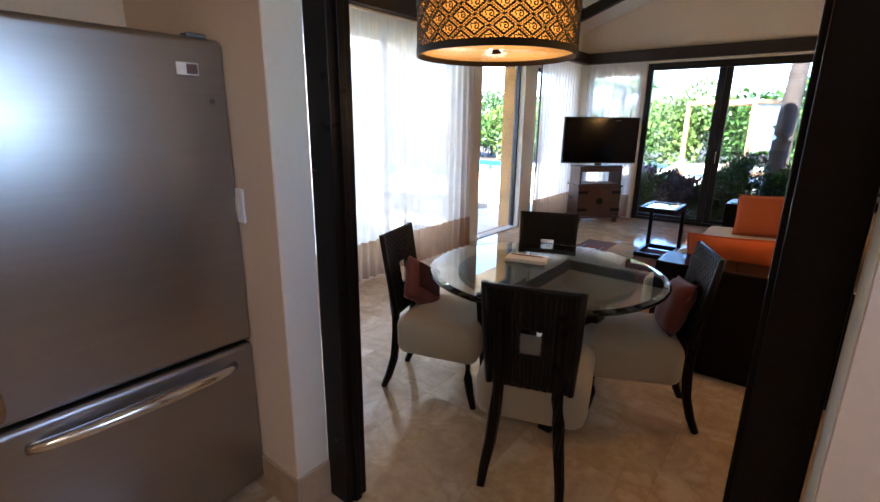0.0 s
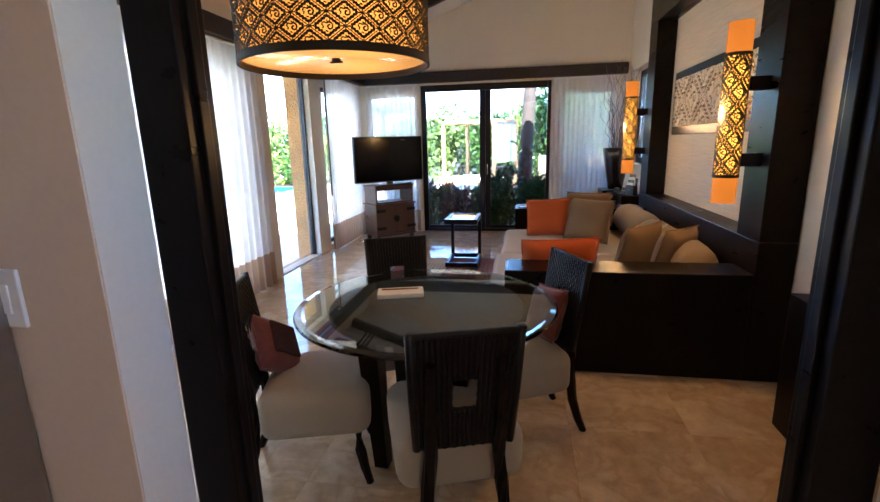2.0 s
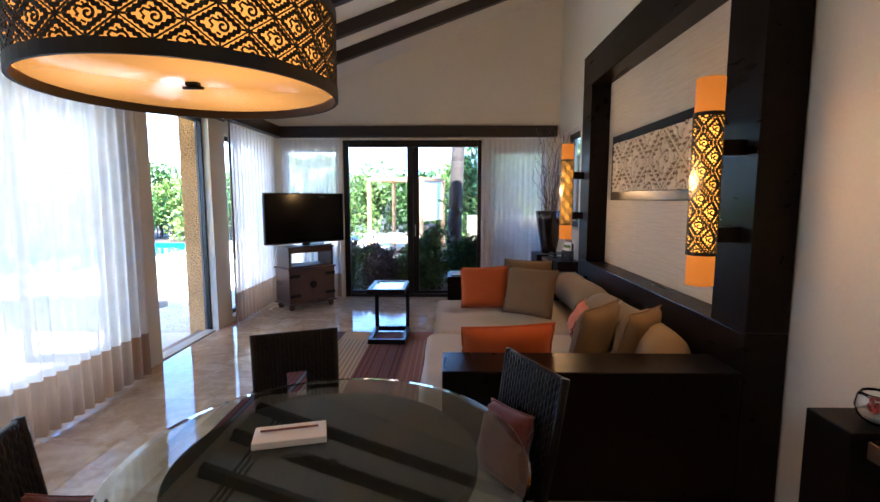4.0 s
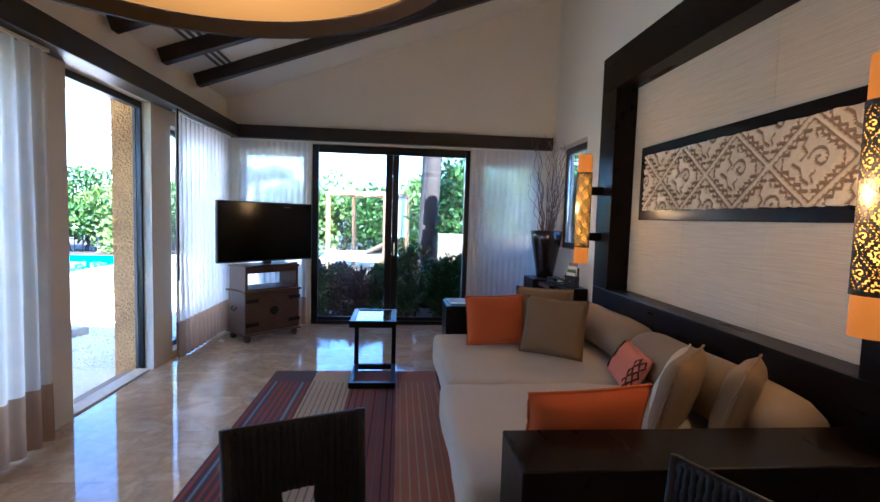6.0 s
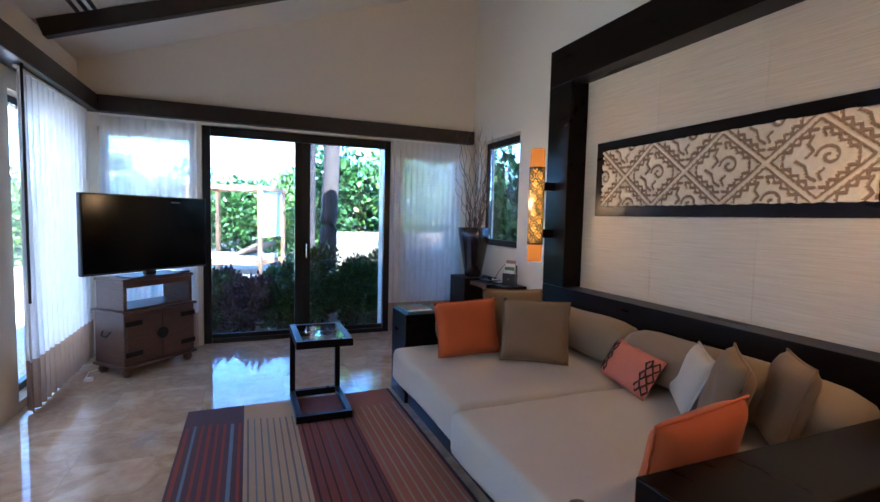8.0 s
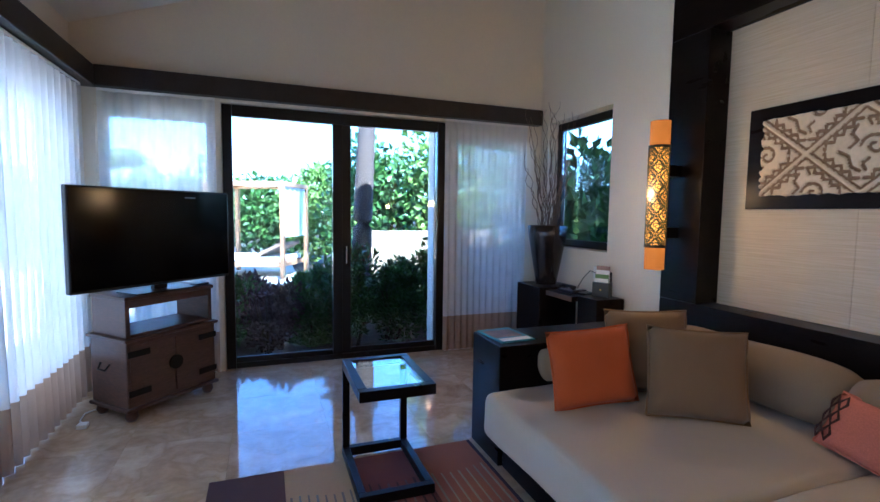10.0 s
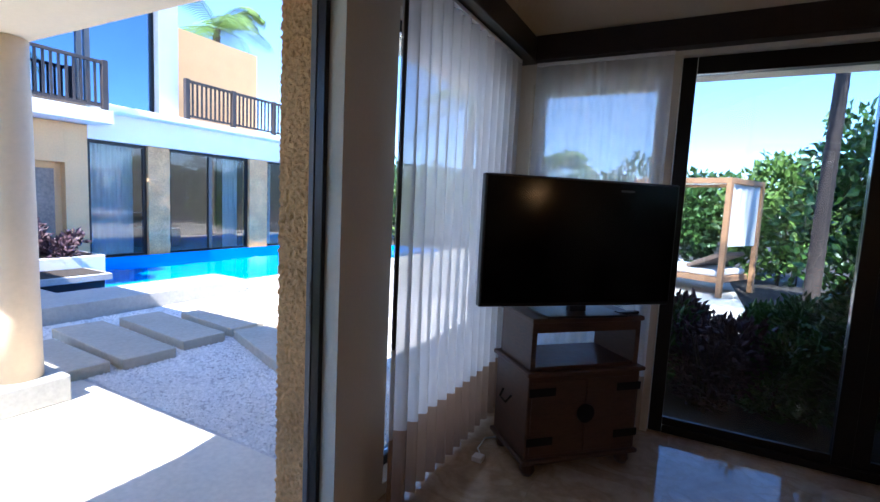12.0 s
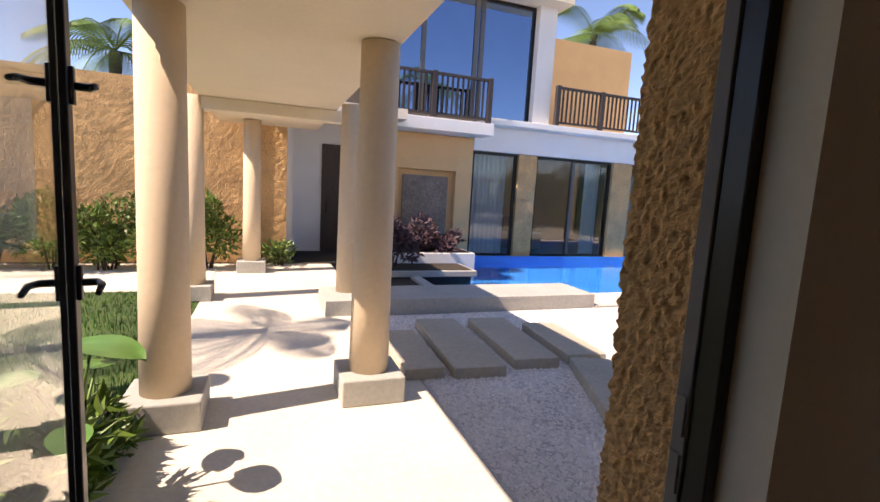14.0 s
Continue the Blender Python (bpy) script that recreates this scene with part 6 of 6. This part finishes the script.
def elephant_ear(x, y, stalks):
    e = thing("elephant_ear_plant", pose(x, y, GZ), "elephant ear plant with broad glossy leaves beside the door", "plant")
    for a, h, reach, L in stalks:
        ex, ey = reach * math.cos(a), reach * math.sin(a)
        part("stalk", tube(BM(), [(0, 0, 0), (ex * 0.35, ey * 0.35, h * 0.7), (ex, ey, h)], [0.012, 0.009, 0.006], 6), leafy_m, e, "", True)
        bm = BM()
        n = 10
        rows = []
        for i in range(n + 1):
            f = i / n
            wd = L * 0.42 * math.sin(math.pi * min(1, f * 0.93 + 0.07)) ** 0.7
            row = []
            for j in range(-3, 4):
                q = j / 3
                lx, ly = L * (f - 0.2) - 0.10 * L * abs(q) * (1 - f), wd * q
                lz = 0.05 * L * abs(q) ** 1.5 - 0.35 * L * max(0, f - 0.2) ** 2
                row.append(bm.verts.new((ex + lx * math.cos(a) - ly * math.sin(a), ey + lx * math.sin(a) + ly * math.cos(a), h + lz)))
            rows.append(row)
        for r0, r1 in zip(rows, rows[1:]):
            for j in range(6):
                bm.faces.new((r0[j], r0[j + 1], r1[j + 1], r1[j]))
        part("leaf", bm, mat("broad_leaf", (0.085, 0.20, 0.04), 0.38, scale=14, var=0.25), e, "broad glossy green leaf", True)


elephant_ear(-5.25, 4.62, ((1.25, 0.82, 0.08, 0.30), (2.9, 0.66, 0.16, 0.22), (-1.2, 0.70, 0.18, 0.22), (-2.6, 0.95, 0.2, 0.18), (0.2, 0.5, 0.2, 0.20)))


def palm(x, y, h, lean, r, fronds, seed, label, length=2.4):
    rg = random.Random(seed)
    p = thing("palm_tree", pose(x, y, GZ), label, "palm tree", "garden palms")
    pts, rad = [], []
    n = int(h / 0.11)
    for i in range(n + 1):
        f = i / n
        pts.append((lean[0] * f ** 1.5, lean[1] * f ** 1.5, h * f))
        rad.append(r * (1.25 - 0.45 * f ** 0.5) * (1 + (0.05 if i % 2 else -0.02)))
    part("trunk", tube(BM(), pts, rad, 14), bark_m, p, "ringed grey-brown palm trunk", True)
    if not fronds:
        return p
    tip = Vector(pts[-1])
    for k in range(fronds):
        a = k * 2.399 + rg.uniform(-0.2, 0.2)
        el = rg.uniform(-0.1, 1.1)
        V, Fc = [], []
        m = 34
        spine = []
        for i in range(m + 1):
            f = i / m
            rr = length * f * math.cos(el) * (1 - 0.12 * f)
            zz = length * (f * math.sin(el) - 0.62 * f * f)
            spine.append(tip + Vector((rr * math.cos(a), rr * math.sin(a), zz)))
        side = Vector((-math.sin(a), math.cos(a), 0))
        for i in range(2, m):
            d = (spine[i + 1] - spine[i - 1]).normalized()
            L = length * 0.30 * math.sin(math.pi * (0.12 + 0.86 * i / m)) ** 0.8
            for s in (-1, 1):
                dirn = (side * s * 0.8 + d * 0.55 + Vector((0, 0, -0.45))).normalized()
                b0, b1 = spine[i], spine[i] + d * (0.010 * length)
                tp = spine[i] + dirn * L
                q = len(V)
                V += [tuple(b0), tuple(b1), tuple((b1 + tp) / 2 + d * 0.02 + Vector((0, 0, 0.03))), tuple((b0 + tp) / 2 + Vector((0, 0, 0.03))), tuple(tp + Vector((0, 0, -0.08)))]
                Fc += [(q, q + 1, q + 2, q + 3), (q + 3, q + 2, q + 4)]
        fr_ = scatter("frond", V, Fc, palm_m, "", "", parent=p)
        part("rib", tube(BM(), spine[::4], [0.02 - 0.0018 * j for j in range(len(spine[::4]))], 5), palm_m, fr_, "", True)
    return p


palm(-0.44, 10.4, 6.5, (0.35, 0.2), 0.135, 10, 1, "tall coconut palm with a ringed trunk in the garden")
palm(-0.42, 12.85, 7.0, (0.15, 0.3), 0.09, 10, 2, "slender coconut palm with a ringed trunk in the garden")
palm(-17.8, 16.2, 7.4, (0.2, 0.1), 0.16, 16, 3, "coconut palm rising behind the villa's terrace", 3.0)
palm(-15.4, 2.2, 4.2, (0.1, 0.1), 0.15, 14, 4, "palm with bright fronds behind the garden wall", 2.2)
palm(-7.5, 1.6, 4.6, (0.1, 0.2), 0.12, 9, 7, "coconut palm standing on the lawn, throwing its shade on the paving", 1.5)
palm(-9.5, 20.5, 5.2, (0.2, 0.1), 0.15, 14, 5, "coconut palm beyond the pool", 2.8)
palm(-6.8, 21.0, 3.0, (0.2, 0.1), 0.13, 14, 6, "low palm beyond the pool", 2.4)

# low garden wall, day bed and lounger in the back garden
slab("garden_wall_low", -0.10, 5.5, 12.0, 12.2, GZ - 0.1, 1.12, mat("pale_render", (0.25, 0.19, 0.13), 0.9, scale=20, var=0.08, bump=0.4), "low pale rendered garden wall", "wall")
cb = thing("day_bed", pose(-1.38, 15.5, 0) @ pose(0, 0, 0, 0, 0, -26) @ pose(1.38, -15.5, GZ), "teak garden day bed with a white canvas canopy", "day bed")
BX0, BX1, BY0, BY1, BH = -3.35, -1.38, 15.5, 17.0, 2.28
for x in (BX0, BX1):
    for y in (BY0, BY1):
        part("post", box(BM(), x - 0.05, x + 0.05, y - 0.05, y + 0.05, 0.004, BH, 0.006), teak_m, cb)
for y in (BY0, BY1):
    part("beam", box(BM(), BX0 - 0.05, BX1 + 0.05, y - 0.045, y + 0.045, BH + 0.001, BH + 0.11, 0.005), teak_m, cb)
for x in (BX0, BX1):
    part("beam", box(BM(), x - 0.045, x + 0.045, BY0 + 0.046, BY1 - 0.046, BH + 0.001, BH + 0.11, 0.005), teak_m, cb)
bm = BM()
g = [[bm.verts.new((BX0 + (BX1 - BX0) * i / 12, BY0 + (BY1 - BY0) * j / 8, BH + 0.112 - 0.10 * math.sin(math.pi * i / 12) * math.sin(math.pi * j / 8))) for j in range(9)] for i in range(13)]
for i in range(12):
    for j in range(8):
        bm.faces.new((g[i][j], g[i + 1][j], g[i + 1][j + 1], g[i][j + 1]))
part("canopy", bm, canvas_m, cb, "white canvas canopy", True)
bm = BM()
g = [[bm.verts.new((BX1 + 0.015 * math.sin(i * 1.7), BY0 + 0.1 + (BY1 - BY0 - 0.2) * i / 16, BH - 1.25 + 1.25 * j / 6)) for j in range(7)] for i in range(17)]
for i in range(16):
    for j in range(6):
        bm.faces.new((g[i][j], g[i + 1][j], g[i + 1][j + 1], g[i][j + 1]))
part("side_screen", bm, canvas_m, cb, "white canvas side screen", True)
part("platform", box(BM(), BX0 + 0.06, BX1 - 0.06, BY0 + 0.06, BY1 - 0.06, 0.28, 0.40, 0.006), teak_m, cb)
part("mattress", box(BM(), BX0 + 0.1, BX1 - 0.1, BY0 + 0.1, BY1 - 0.1, 0.401, 0.52, 0.04, 3), canvas_m, cb, "", True)
part("backrest", box(BM(), -0.35, 0.35, -0.62, 0.62, 0, 0.09, 0.02, m=Matrix.Translation((-1.80, 16.25, 0.66)) @ Matrix.Rotation(radians(-26), 4, "Y")), mat("brown_canvas", (0.20, 0.13, 0.09), 0.8), cb, "raised brown backrest")
ln = thing("sun_lounger", pose(-3.4, 13.4, GZ, 0, 0, 8), "low teak sun lounger with a pale cushion", "sun lounger")
for x in (-0.85, 0.75):
    for y in (-0.28, 0.28):
        part("leg", box(BM(), x - 0.03, x + 0.03, y - 0.03, y + 0.03, 0.004, 0.30, 0.004), teak_m, ln)
part("frame", box(BM(), -0.95, 0.9, -0.33, 0.33, 0.301, 0.36, 0.005), teak_m, ln)
part("cushion", box(BM(), -0.93, 0.35, -0.31, 0.31, 0.361, 0.45, 0.03, 3), canvas_m, ln, "", True)
part("back_cushion", box(BM(), 0, 0.68, -0.31, 0.31, 0, 0.09, 0.03, 3, m=Matrix.Translation((0.36, 0, 0.37)) @ Matrix.Rotation(radians(-38), 4, "Y")), canvas_m, ln, "", True)
slab("wall_outer_pier", -0.06, 0.14, 8.21, 8.40, GZ - 0.1, 2.618, white_m, "white outer pier beside the glass door", "wall")

# ---- floor tiles, laid last ----
def floor_tiles():
    size, gap = 0.60, 0.0005
    mesh = None
    y = -2.99
    while y < 7.98:
        x = X0 + 0.002
        while x < X1:
            w, h = min(size, X1 - x), min(size, 7.985 - y)
            if w < 0.02 or h < 0.02:
                x += size
                continue
            full = abs(w - size) < 1e-6 and abs(h - size) < 1e-6
            inside = not (y + h < 0.98 and x < KX0)
            if inside:
                if full and mesh is not None:
                    ob = new("tile", mesh)
                else:
                    bm = BM()
                    box(bm, gap, w - gap, gap, h - gap, -0.0115, 0.0)
                    ob = part("tile", bm, marble_m)
                    if full:
                        mesh = ob.data
                ob.parent = floor
                ob.location = (x, y, 0)
            x += size
        y += size


floor_tiles()
